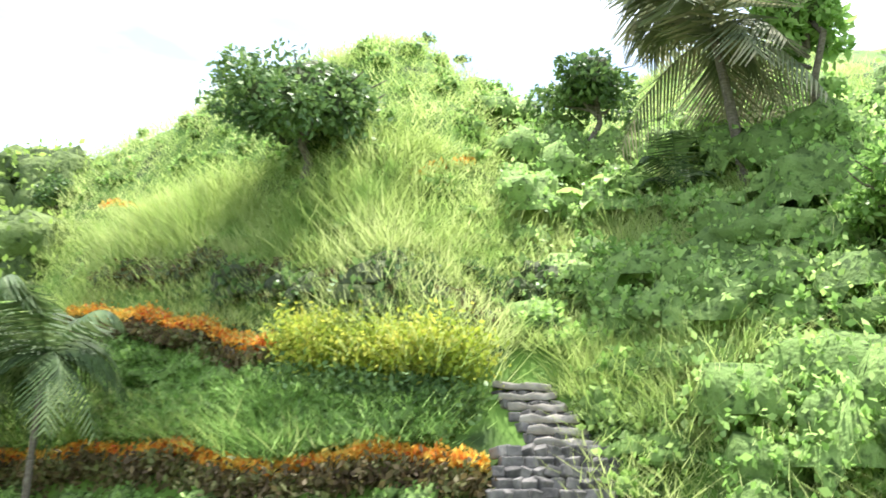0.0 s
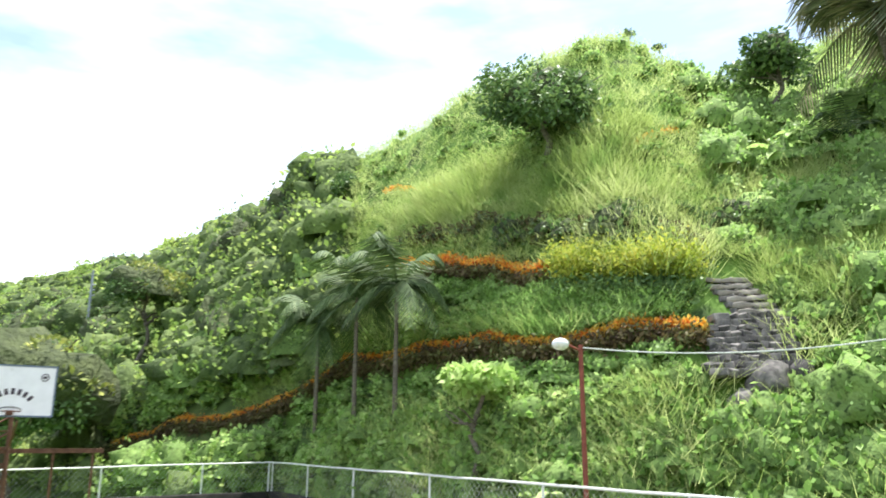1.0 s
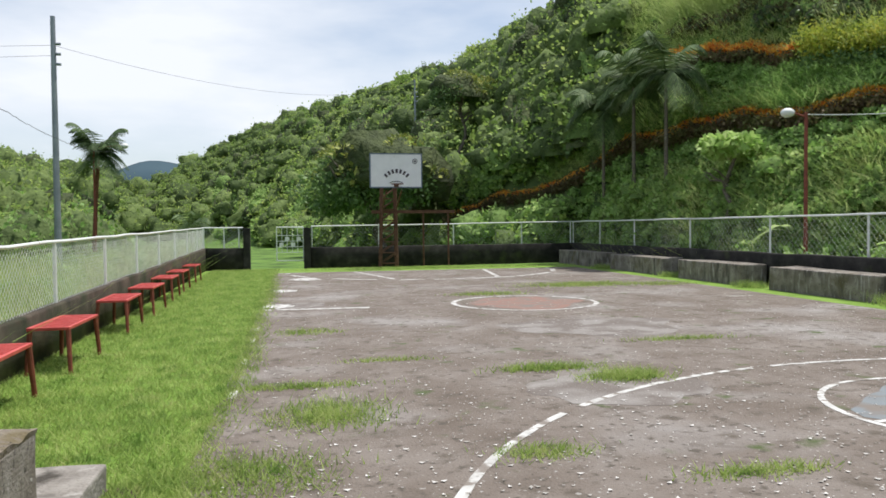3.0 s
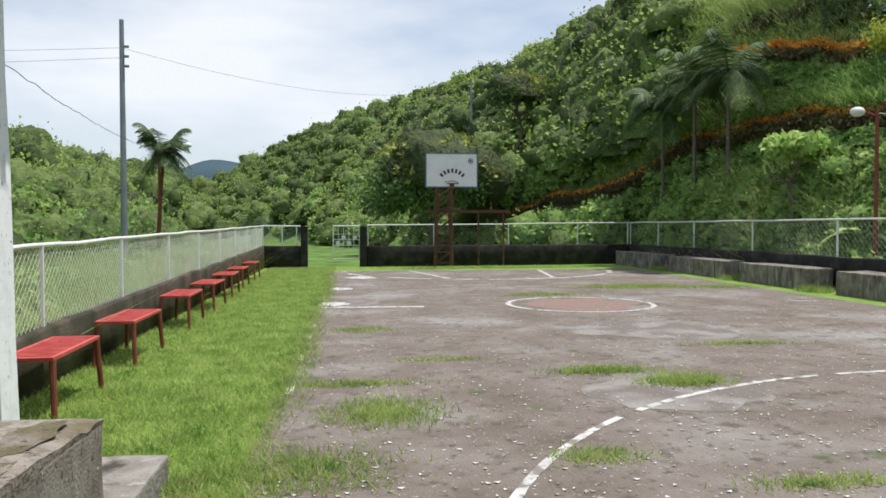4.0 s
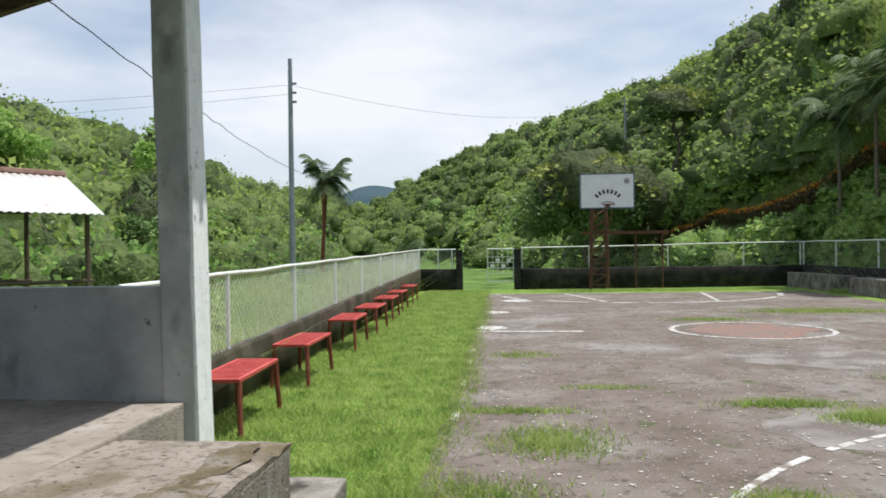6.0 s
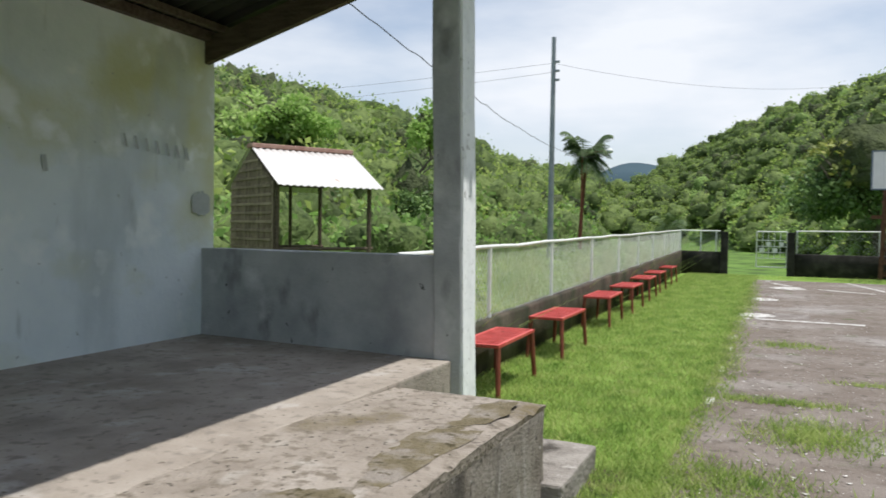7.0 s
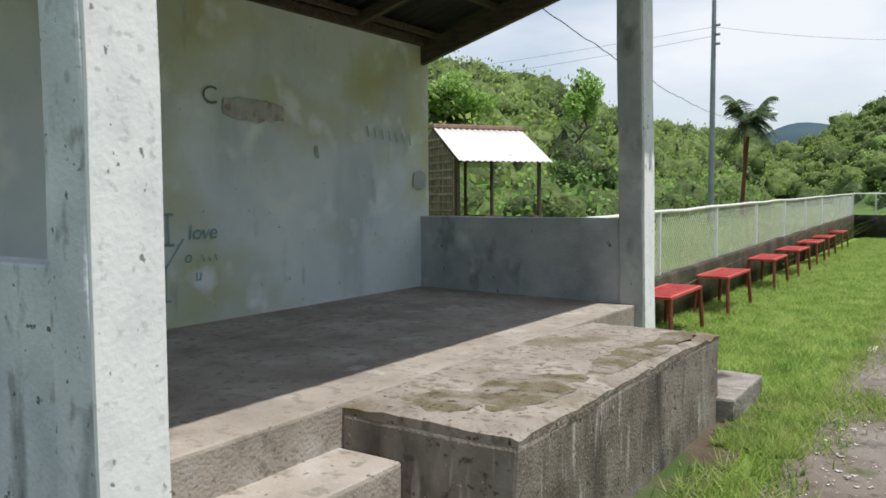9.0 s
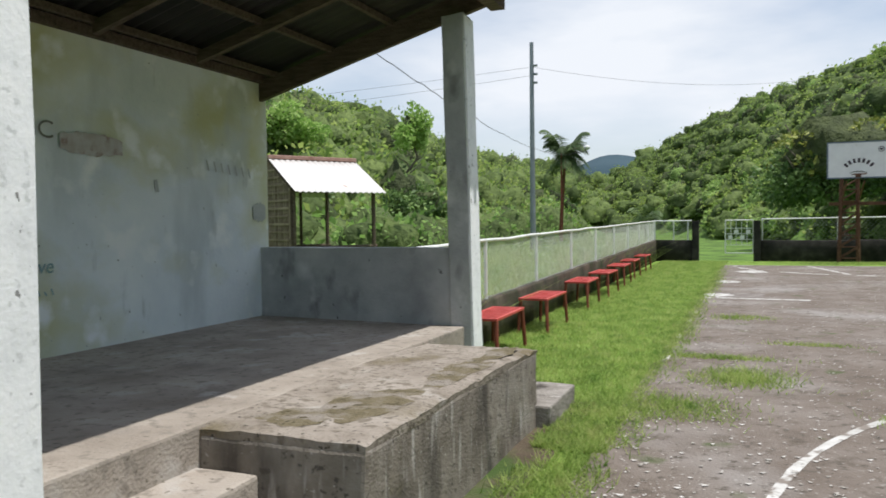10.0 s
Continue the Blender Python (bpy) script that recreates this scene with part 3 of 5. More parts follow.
low_wall("wall_south", (-5.2, -6.2), (12.05, -6.2), 0.8, 0.8, 0.18, BLACK_WALL, "low black wall closing the court")


def gate_pillar(x, y):
    bm = rough_up(block((-0.13, -0.13, -0.2), (0.13, 0.13, 1.58), 0.02), 0.008, 4, 1)
    ob = link("gate_pillar", bm, BLACK_WALL)
    ob.location = (x, y, 0)
    return tagged(ob, "black mildewed concrete gate pillar", "pillar", "gate pillars")


gate_pillar(-1.76, 30.0)
gate_pillar(0.5, 30.2)


def fence(name, a, b, z0, z1, posts, label, cell=0.11, wire=0.0022):
    """White tube rail and posts with chain link between, standing on a low wall. z0, z1: (foot, top) at both ends."""
    a, b = Vector((*a, 0)), Vector((*b, 0))
    root = thing(name, tuple(a), label, "fence")
    long = (b - a).length
    way = (b - a) / long

    def at(s, k):
        u = s / long
        low, high = z0[0] + (z1[0] - z0[0]) * u, z0[1] + (z1[1] - z0[1]) * u
        sag = 0.018 * noise.noise((s * 0.7, a.x, a.y)) if k > 0.9 else 0
        return way * s + Vector((0, 0, low + (high - low) * k + sag))

    bm = bmesh.new()
    steps = int(long / 0.7) + 1
    pipe(bm, [at(long * k / steps, 1) for k in range(steps + 1)], 0.024, 8)
    part("top_rail", bm, WHITE_STEEL, root)
    for s in posts:
        part("post", tube(bmesh.new(), at(s, -0.03), at(s, 1), 0.026, sides=8), WHITE_STEEL, root)
    verts, faces = [], []
    high = z0[1] - z0[0]
    normal = Vector((-way.y, way.x, 0))
    for sign in (1, -1):
        s = -high
        while s < long + high:
            s_a, s_b = (s, s + high) if sign > 0 else (s + high, s)
            k_a, k_b = 0.0, 1.0
            pa, pb = s_a, s_b
            lo, hi = 0.0, 1.0
            if pb != pa:
                for edge in (0.0, long):
                    u = (edge - pa) / (pb - pa)
                    if 0 < u < 1:
                        if (pa < edge) == (edge == 0.0):
                            lo = max(lo, u)
                        else:
                            hi = min(hi, u)
            if hi > lo and 0 <= pa + (pb - pa) * (lo + hi) / 2 <= long:
                p = at(min(max(pa + (pb - pa) * lo, 0), long), lo)
                q = at(min(max(pa + (pb - pa) * hi, 0), long), hi)
                d = (q - p).normalized()
                o1 = d.cross(normal) * wire
                o2 = normal * wire
                base = len(verts)
                for e in (p, q):
                    verts += [tuple(e + o1), tuple(e - o1 * 0.5 + o2), tuple(e - o1 * 0.5 - o2)]
                faces += [(base, base + 1, base + 4, base + 3), (base + 1, base + 2, base + 5, base + 4), (base + 2, base, base + 3, base + 5)]
            s += cell
    tagged(mesh_np("chain_link", verts, faces, MESH_WIRE, root), "galvanised chain-link mesh")
    return root


fence("fence_west", (-2.98, 5.6), (-3.35, 29.9), (0.53, 1.37), (0.83, 1.60), [0.1, 2.4, 5.2, 8.1, 10.95, 13.8, 16.6, 19.4, 22.2, 24.2],
      "white tube and chain-link fence on the mossy wall", 0.10, 0.0028)
fence("fence_north_west", (-3.35, 30.0), (-1.9, 30.0), (0.82, 1.60), (0.82, 1.60), [0.02, 0.75, 1.3], "short white chain-link fence beside the gate", 0.12, 0.0026)
fence("fence_north", (0.66, 30.3), (11.9, 31.6), (0.79, 1.62), (0.79, 1.72), [0.03, 2.7, 5.85, 8.9, 11.2], "white tube and chain-link fence behind the backboard", 0.16, 0.002)
fence("fence_east", (11.9, 31.6), (12.05, -5.5), (0.79, 1.72), (0.83, 1.74), [0.05, 3.0, 6.1, 10.0, 14.0, 17.4, 21.0, 24.6, 28.2, 32, 36],
      "white tube and chain-link fence behind the concrete seats", 0.17, 0.002)


def gate():
    root = thing("gate", (-0.66, 30.3, 0), "open white steel grid gate leaf beside its pillar", "gate")
    bm = bmesh.new()
    for a, b in (((0, 0, 0.3), (0, 0, 1.6)), ((1.02, 0, 0.3), (1.02, 0, 1.6)), ((0, 0, 0.3), (1.02, 0, 0.3)), ((0, 0, 1.6), (1.02, 0, 1.6))):
        tube(bm, a, b, 0.022)
    part("gate_frame", bm, WHITE_STEEL, root)
    for k in range(4):
        x = 0.2 + 0.2 * k
        part("bar", tube(bmesh.new(), (x, 0, 0.62), (x, 0, 1.58), 0.012, sides=6), WHITE_STEEL, root)
    for k in range(4):
        z = 0.62 + 0.22 * k
        part("bar", tube(bmesh.new(), (0.02, 0, z), (1.0, 0, z), 0.012, sides=6), WHITE_STEEL, root)
    for k in range(4):
        x, z = 0.1 + 0.22 * k, 0.86 + 0.22 * (k % 2)
        part("plate", block((x, -0.006, z), (x + 0.16, 0.006, z + 0.14)), WHITE_STEEL, root)


gate()


# ---- backboard ----
def backboard():
    root = thing("basketball_stand", (3.72, 28.0, 0), "white painted backboard on a rusty steel lattice stand", "basketball hoop")
    board = part("board", block((-0.95, -0.03, 3.02), (0.95, 0.03, 4.25), 0.008), BOARD, root)
    bm = bmesh.new()
    for a, b in (((-0.97, -0.04, 3.0), (-0.93, 0.05, 4.27)), ((0.93, -0.04, 3.0), (0.97, 0.05, 4.27)),
                 ((-0.93, -0.04, 3.0), (0.93, 0.05, 3.04)), ((-0.93, -0.04, 4.23), (0.93, 0.05, 4.27))):
        box(bm, a, b)
    part("board_edge", bm, BOARD_RIM, board, "dark blue-grey wooden edging")
    for k in range(7):
        a = radians((k - 3) * 15)
        bar = part("lettering_bar", block((-0.04, -0.004, -0.075), (0.04, 0.004, 0.075)), MARK, board)
        bar.matrix_basis = pose(0.02 + 0.56 * math.sin(a), -0.034, 3.06 + 0.56 * math.cos(a), 0, math.degrees(a), 0)
    ring = bmesh.new()
    for k in range(16):
        a, b = 2 * math.pi * k / 16, 2 * math.pi * (k + 1) / 16
        tube(ring, (0.7 + 0.085 * math.cos(a), -0.036, 3.98 + 0.085 * math.sin(a)), (0.7 + 0.085 * math.cos(b), -0.036, 3.98 + 0.085 * math.sin(b)), 0.012, sides=5)
    box(ring, (0.66, -0.04, 3.95), (0.74, -0.032, 4.01))
    part("emblem", ring, MARK, board, "small dark round emblem")
    bm = bmesh.new()
    for k in range(9):
        a, b = radians(20 + 140 * k / 9), radians(20 + 140 * (k + 1) / 9)
        tube(bm, (0.27 * math.cos(a), -0.036, 3.14 + 0.10 * math.sin(a)), (0.27 * math.cos(b), -0.036, 3.14 + 0.10 * math.sin(b)), 0.012, sides=5)
    part("underline", bm, MARK, board, "curved dark stroke under the lettering")
    rim = bmesh.new()
    for k in range(20):
        a, b = 2 * math.pi * k / 20, 2 * math.pi * (k + 1) / 20
        tube(rim, (0.225 * math.cos(a), -0.32 + 0.225 * math.sin(a), 3.13), (0.225 * math.cos(b), -0.32 + 0.225 * math.sin(b), 3.13), 0.012, sides=6)
    box(rim, (-0.08, -0.12, 3.04), (0.08, -0.03, 3.16))
    part("rim", rim, RUST, root, "dark rusty hoop rim")
    for sx in (-0.42, 0.22):
        for y in (1.5, 2.05):
            part("upright", tube(bmesh.new(), (sx, y, 0), (sx * 0.8, y, 3.3), 0.045, 0.04), RUST, root)
    for y in (1.5, 2.05):
        for k in range(7):
            z = 0.15 + 0.42 * k
            part("brace", tube(bmesh.new(), (-0.42, y, z), (0.22, y, z + 0.42), 0.02, sides=6), RUST, root)
            part("rung", tube(bmesh.new(), (-0.42, y, z), (0.22, y, z), 0.018, sides=6), RUST, root)
    for sx, z in ((-0.35, 2.9), (0.2, 2.9), (-0.35, 3.8), (0.2, 3.8)):
        part("arm", tube(bmesh.new(), (sx, 1.5, z - 0.6), (sx, 0.03, z), 0.03, sides=6), RUST, root)
    box(cross := bmesh.new(), (-0.75, 1.75, 2.1), (2.55, 1.87, 2.22))
    for x in (1.3, 2.3):
        tube(cross, (x, 1.8, 0.0), (x, 1.8, 2.1), 0.035)
    part("crossbar", cross, RUST, root, "long rusty steel crossbar on props")


backboard()


# ---- seats ----
def red_bench():
    root = thing("red_bench", (0, 0, 0), "red enamelled steel bench with an openwork seat on the lawn", "bench", "red benches along the fence")
    bm = bmesh.new()
    for a, b in (((-0.22, -0.64, 0.475), (-0.185, 0.64, 0.51)), ((0.185, -0.64, 0.475), (0.22, 0.64, 0.51)),
                 ((-0.185, -0.64, 0.475), (0.185, -0.605, 0.51)), ((-0.185, 0.605, 0.475), (0.185, 0.64, 0.51))):
        box(bm, a, b, 0.006)
    part("seat_frame", bm, RED, root)
    bm = bmesh.new()
    for k in range(9):
        x = -0.165 + 0.33 * k / 8
        box(bm, (x - 0.013, -0.606, 0.488), (x + 0.013, 0.606, 0.500))
    for k in range(17):
        y = -0.58 + 1.16 * k / 16
        box(bm, (-0.186, y - 0.016, 0.494), (0.186, y + 0.016, 0.505))
    part("seat", bm, RED, root, "red openwork steel seat")
    for sx in (-1, 1):
        for sy in (-1, 1):
            bm = tube(bmesh.new(), (sx * 0.195, sy * 0.60, 0.49), (sx * 0.225, sy * 0.655, -0.02), 0.028, 0.024)
            part("leg", bm, RED_LEG, root)
    return root


first = red_bench()
PLACES = [(-2.62, 7.18, 0.8), (-2.63, 9.63, -0.5), (-2.70, 12.85, 0.6), (-2.74, 15.35, -0.8), (-2.84, 18.1, 0.5), (-2.94, 20.6, 0), (-3.02, 23.7, -0.6)]
for k, (x, y, turn) in enumerate(PLACES):
    m = pose(x, y, 0, 0, 0, turn + 0.9)
    if k == 0:
        first.matrix_basis = m
    else:
        copy_thing(first, m)


def concrete_seat(y0, y1, seed):
    bm = rough_up(block((11.05, y0, -0.15), (11.79, y1, 0.53), 0.03), 0.022, 1.7 + seed * 0.1, 3)
    return tagged(link("concrete_seat", bm, STAINED), "long weathered concrete block seat against the wall", "seat", "concrete seats along the wall")


for k, (y0, y1) in enumerate(((26.7, 31.0), (21.7, 25.6), (17.5, 20.7), (12.8, 16.3), (8.2, 11.95), (3.4, 7.4))):
    concrete_seat(y0, y1, k)

# ---- stage ----
APRON, BACK = -1.205, -4.555


def stage():
    bm = block((BACK, -0.1, -0.2), (-2.13, 4.97, 0.66), 0.016)
    tagged(link("floor", rough_up(bm, 0.006, 2.0, 5), FLOOR), "grey cement stage floor", "floor", kind="structure")
    bm = block((-2.13, 1.035, -0.2), (APRON, 4.0, 0.615), 0.02)
    rough_up(bm, 0.016, 2.3, 4)
    tagged(link("apron", bm, STAINED), "rain-stained concrete stage apron with a chipped edge", "platform", kind="structure")
    bm = bmesh.new()
    n, m = 70, 26
    grid = [[None] * (m + 1) for _ in range(n + 1)]
    for a in range(n + 1):
        for b in range(m + 1):
            y, x = 1.045 + (3.985 - 1.045) * a / n, -2.14 + (APRON + 0.004 + 2.14) * b / m
            z = 0.659 - 0.034 * max(0.0, a / n - 0.72) / 0.28 + 0.006 * noise.noise((x * 5, y * 5, 1)) + 0.005 * noise.noise((x * 17, y * 17, 4))
            edge = min(a, n - a, m - b)
            if edge < 2:
                chip = max(0.0, noise.noise((x * 6, y * 6, 9)))
                z -= (0.010 + 0.03 * chip) * (2 - edge) / 2
            grid[a][b] = bm.verts.new((x, y, z))
    for a in range(n):
        for b in range(m):
            bm.faces.new((grid[a][b], grid[a][b + 1], grid[a + 1][b + 1], grid[a + 1][b]))
    made = bmesh.ops.extrude_edge_only(bm, edges=[e for e in bm.edges if e.is_boundary])
    for v in made["geom"]:
        if isinstance(v, bmesh.types.BMVert):
            v.co.z = 0.59
            v.co.x -= 0.006 if v.co.x > -1.5 else 0
    bmesh.ops.recalc_face_normals(bm, faces=bm.faces)
    tagged(link("apron_top", bm, APRON_TOP), "mossy cement top of the apron with a crumbled rim", "platform", kind="structure")
    for cx, cy, rx, ry, seed in ((-1.40, 2.75, 0.15, 0.52, 3), (-1.52, 1.75, 0.22, 0.42, 11), (-1.36, 3.5, 0.1, 0.3, 15), (-1.75, 1.35, 0.2, 0.18, 21)):
        worn_patch("brown-green moss patch on the apron", cx, cy, rx, ry, MOSS, seed, 0.668, "moss_patch")
    root = thing("stage_steps", (0, 0, 0), "worn concrete steps up to the stage", "steps")
    part("step", rough_up(block((-2.18, -0.05, -0.2), (-1.77, 1.03, 0.455), 0.02), 0.008, 3, 3), FLOOR, root)
    part("step", rough_up(block((-1.79, -0.05, -0.2), (-1.36, 1.03, 0.24), 0.02), 0.008, 3, 3), FLOOR, root)
    bm = rough_up(block((-1.5, 3.93, -0.2), (-1.09, 4.85, 0.17), 0.02), 0.012, 3, 3)
    tagged(link("side_step", bm, CONCRETE), "low concrete step beside the stage apron", "step")


stage()

def wall_block(name, a, b, mat, label, bevel=0.01):
    return tagged(link(name, rough_up(block(a, b, bevel), 0.012, 1.8, 4), mat), label, "wall", kind="structure")


wall_block("wall_back", (BACK - 0.15, -0.75, -0.2), (BACK, 5.13, 3.22), PLASTER, "chalky blue-grey plastered stage back wall")
far = wall_block("wall_side_far", (BACK - 0.06, 4.80, -0.2), (-2.2, 4.96, 1.405), PARAPET, "bare grey rendered parapet beside the stage")
for v in far.data.vertices:
    v.co.y += (-2.2 - v.co.x) * 0.075
wall_block("wall_side_near", (BACK + 0.01, -0.26, -0.2), (-2.1, -0.12, 1.40), SIDE_PAINT, "bare grey rendered parapet beside the steps")


def stage_post(x0, x1, y0, y1, top, label, lean=0.0, mat=None):
    root = thing("stage_post", ((x0 + x1) / 2, (y0 + y1) / 2, 0), label, "post", "posts of the stage")
    cx, cy = (x0 + x1) / 2, (y0 + y1) / 2
    bm = rough_up(block((x0 - cx, y0 - cy, -0.2), (x1 - cx, y1 - cy, top), 0.012), 0.016, 5.0, 9)
    for v in bm.verts:
        v.co.x -= lean * v.co.z
    part("shaft", bm, mat or PARAPET, root)
    face = part("painted_face", rough_up(block((x1 - cx - 0.004, y0 - cy + 0.005, 0.3), (x1 - cx + 0.016, y1 - cy - 0.005, top - 0.02)), 0.009, 2.5, 5), POST_PAINT, root, "flaking white paint")
    for v in face.data.vertices:
        v.co.x -= lean * v.co.z
    return root


stage_post(-2.255, -2.04, 4.785, 5.03, 3.60, "square concrete post with flaking white paint", 0.02)
stage_post(-2.15, -1.925, -0.285, -0.03, 3.63, "rough square concrete post with flaking white paint", mat=SIDE_PAINT)


def stage_roof():
    """Sheets on rafters, low at the back wall and rising to the front."""
    root = thing("stage_roof", (BACK, -0.9, 0), "dark sheet-metal lean-to roof on timber rafters", "roof")
    x0, x1, y0, y1 = -0.35, 3.16, -0.3, 6.22

    def z(x):
        return 3.11 + 0.28 * x

    v, f = [], []
    n = 180
    for k in range(n + 1):
        y = y0 + (y1 - y0) * k / n
        w = 0.016 * math.sin(k * math.pi / 2)
        for x in (x0, x1):
            v += [(x, y, z(x) + 0.13 + w), (x, y, z(x) + 0.136 + w)]
    for k in range(n):
        a = 4 * k
        f += [(a, a + 4, a + 6, a + 2), (a + 1, a + 3, a + 7, a + 5), (a, a + 1, a + 5, a + 4), (a + 2, a + 6, a + 7, a + 3)]
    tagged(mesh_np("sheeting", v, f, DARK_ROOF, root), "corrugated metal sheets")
    for y in (0.05, 1.1, 2.3, 3.5, 4.7, 5.93):
        bm = bmesh.new()
        d, start = (0.2, x0 + 0.05) if y > 5.8 else (0.09, 0.2)
        vs = [bm.verts.new((x, y + s, z(x) + h)) for x in (start, x1 - 0.04) for s in (-0.03, 0.03) for h in (0.10 - d - 0.03, 0.08)]
        for q in ((0, 1, 3, 2), (4, 6, 7, 5), (0, 4, 5, 1), (2, 3, 7, 6), (1, 5, 7, 3), (0, 2, 6, 4)):
            bm.faces.new([vs[i] for i in q])
        bmesh.ops.recalc_face_normals(bm, faces=bm.faces)
        part("rafter", bm, TIMBER, root)
    for x in (0.2, 0.9, 1.6, 2.3, 3.0):
        part("purlin", block((x - 0.025, y0 + 0.1, z(x) + 0.06), (x + 0.025, y1 - 0.1, z(x) + 0.115)), TIMBER, root)
    part("ledger", block((0.003, 0.16, 3.17), (0.07, y1 - 0.25, 3.25)), TIMBER, root)
    part("beam", block((2.58, y0 + 0.1, z(2.7) - 0.16), (2.72, y1 - 0.1, z(2.7) - 0.01)), TIMBER, root)


stage_roof()


# ---- scrawls on the back wall ----
def stroke(bm, pts, width):
    """A marker stroke on the back wall, points as (y, z)."""
    for a, b in zip(pts, pts[1:]):
        d = Vector((0, b[0] - a[0], b[1] - a[1])).normalized()
        n = Vector((0, -d.z, d.y)) * width / 2
        p, q = Vector((BACK + 0.016, *a)), Vector((BACK + 0.016, *b))
        vs = [bm.verts.new(c) for c in (p - n, q - n, q + n, p + n)]
        bm.faces.new(vs)
    return bm


def scrawls():
    root = thing("wall_scrawl", (0, 0, 0), "blue-green and charcoal marker scrawls on the back wall", "graffiti")
    c = stroke(bmesh.new(), [(2.29 + 0.075 * math.cos(radians(a)), 2.39 + 0.06 * math.sin(radians(a))) for a in range(50, 311, 20)], 0.018)
    part("letter_c", c, DARK_INK, root, "dark letter C")
    i = bmesh.new()
    for pts in ([(1.87, 1.49), (1.87, 1.27)], [(1.82, 1.49), (1.92, 1.49)], [(1.83, 1.27), (1.92, 1.27)]):
        stroke(i, pts, 0.018)
    part("letter_i", i, GREEN_INK, root)
    y = bmesh.new()
    for pts in ([(1.71, 1.31), (1.84, 1.10)], [(2.0, 1.31), (1.84, 1.10)], [(1.84, 1.10), (1.835, 0.86)], [(1.80, 0.86), (1.88, 0.86)], [(1.69, 1.32), (1.74, 1.32)]):
        stroke(y, pts, 0.015)
    part("letter_y", y, GREEN_INK, root)
    for name, text, py, pz, size in (("word_love", "love", 2.04, 1.30, 0.16), ("letter_o", "o", 2.0, 1.13, 0.13), ("letter_u", "u", 2.09, 0.99, 0.13)):
        t = bpy.data.curves.new(name, "FONT")
        t.body, t.size, t.extrude, t.shear = text, size, 0.001, 0.12
        t.materials.append(GREEN_INK)
        ob = new(name, t)
        ob.parent = root
        ob.matrix_basis = pose(BACK + 0.016, py, pz, 90, 0, 90)
    for k in range(3):
        part("scribble", stroke(bmesh.new(), [(2.16 + 0.06 * k, 1.18 - 0.02 * (k % 2)), (2.18 + 0.06 * k, 1.13)], 0.014), GREEN_INK, root)
    for k in range(7):
        a, z = 4.10 + 0.11 * k, 2.235 - 0.008 * k
        part("scrawl_bar", stroke(bmesh.new(), [(a, z + 0.05), (a + 0.03, z - 0.05)], 0.022), FAINT_INK, root, "faint grey bar")
    def blot(y0, y1, z0, z1, seed, n=16):
        """An irregular flat stain on the wall."""
        bm = bmesh.new()
        rows = []
        for k in range(n + 1):
            u = k / n
            fade = math.sin(math.pi * min(1, 0.12 + 0.76 * u)) ** 0.5
            mid, half = (z0 + z1) / 2, (z1 - z0) / 2 * fade
            up, down = half * (1 + 0.35 * noise.noise((k * 0.6, seed, 0))), half * (1 + 0.35 * noise.noise((k * 0.6, seed, 7)))
            y = y0 + (y1 - y0) * u
            rows.append((bm.verts.new((BACK + 0.015, y, mid - down)), bm.verts.new((BACK + 0.015, y, mid + up))))
        for (a, b), (c, d) in zip(rows, rows[1:]):
            bm.faces.new((a, c, d, b))
        return bm

    part("smear", blot(2.40, 3.03, 2.22, 2.40, 1.0), SMEAR, root, "reddish-brown smear")
    part("tick", stroke(bmesh.new(), [(3.41, 2.06), (3.43, 1.95)], 0.035), FAINT_INK, root)
    part("stain", blot(4.84, 5.06, 1.68, 1.88, 4.0), FAINT_INK, root, "grey damp stain")


scrawls()


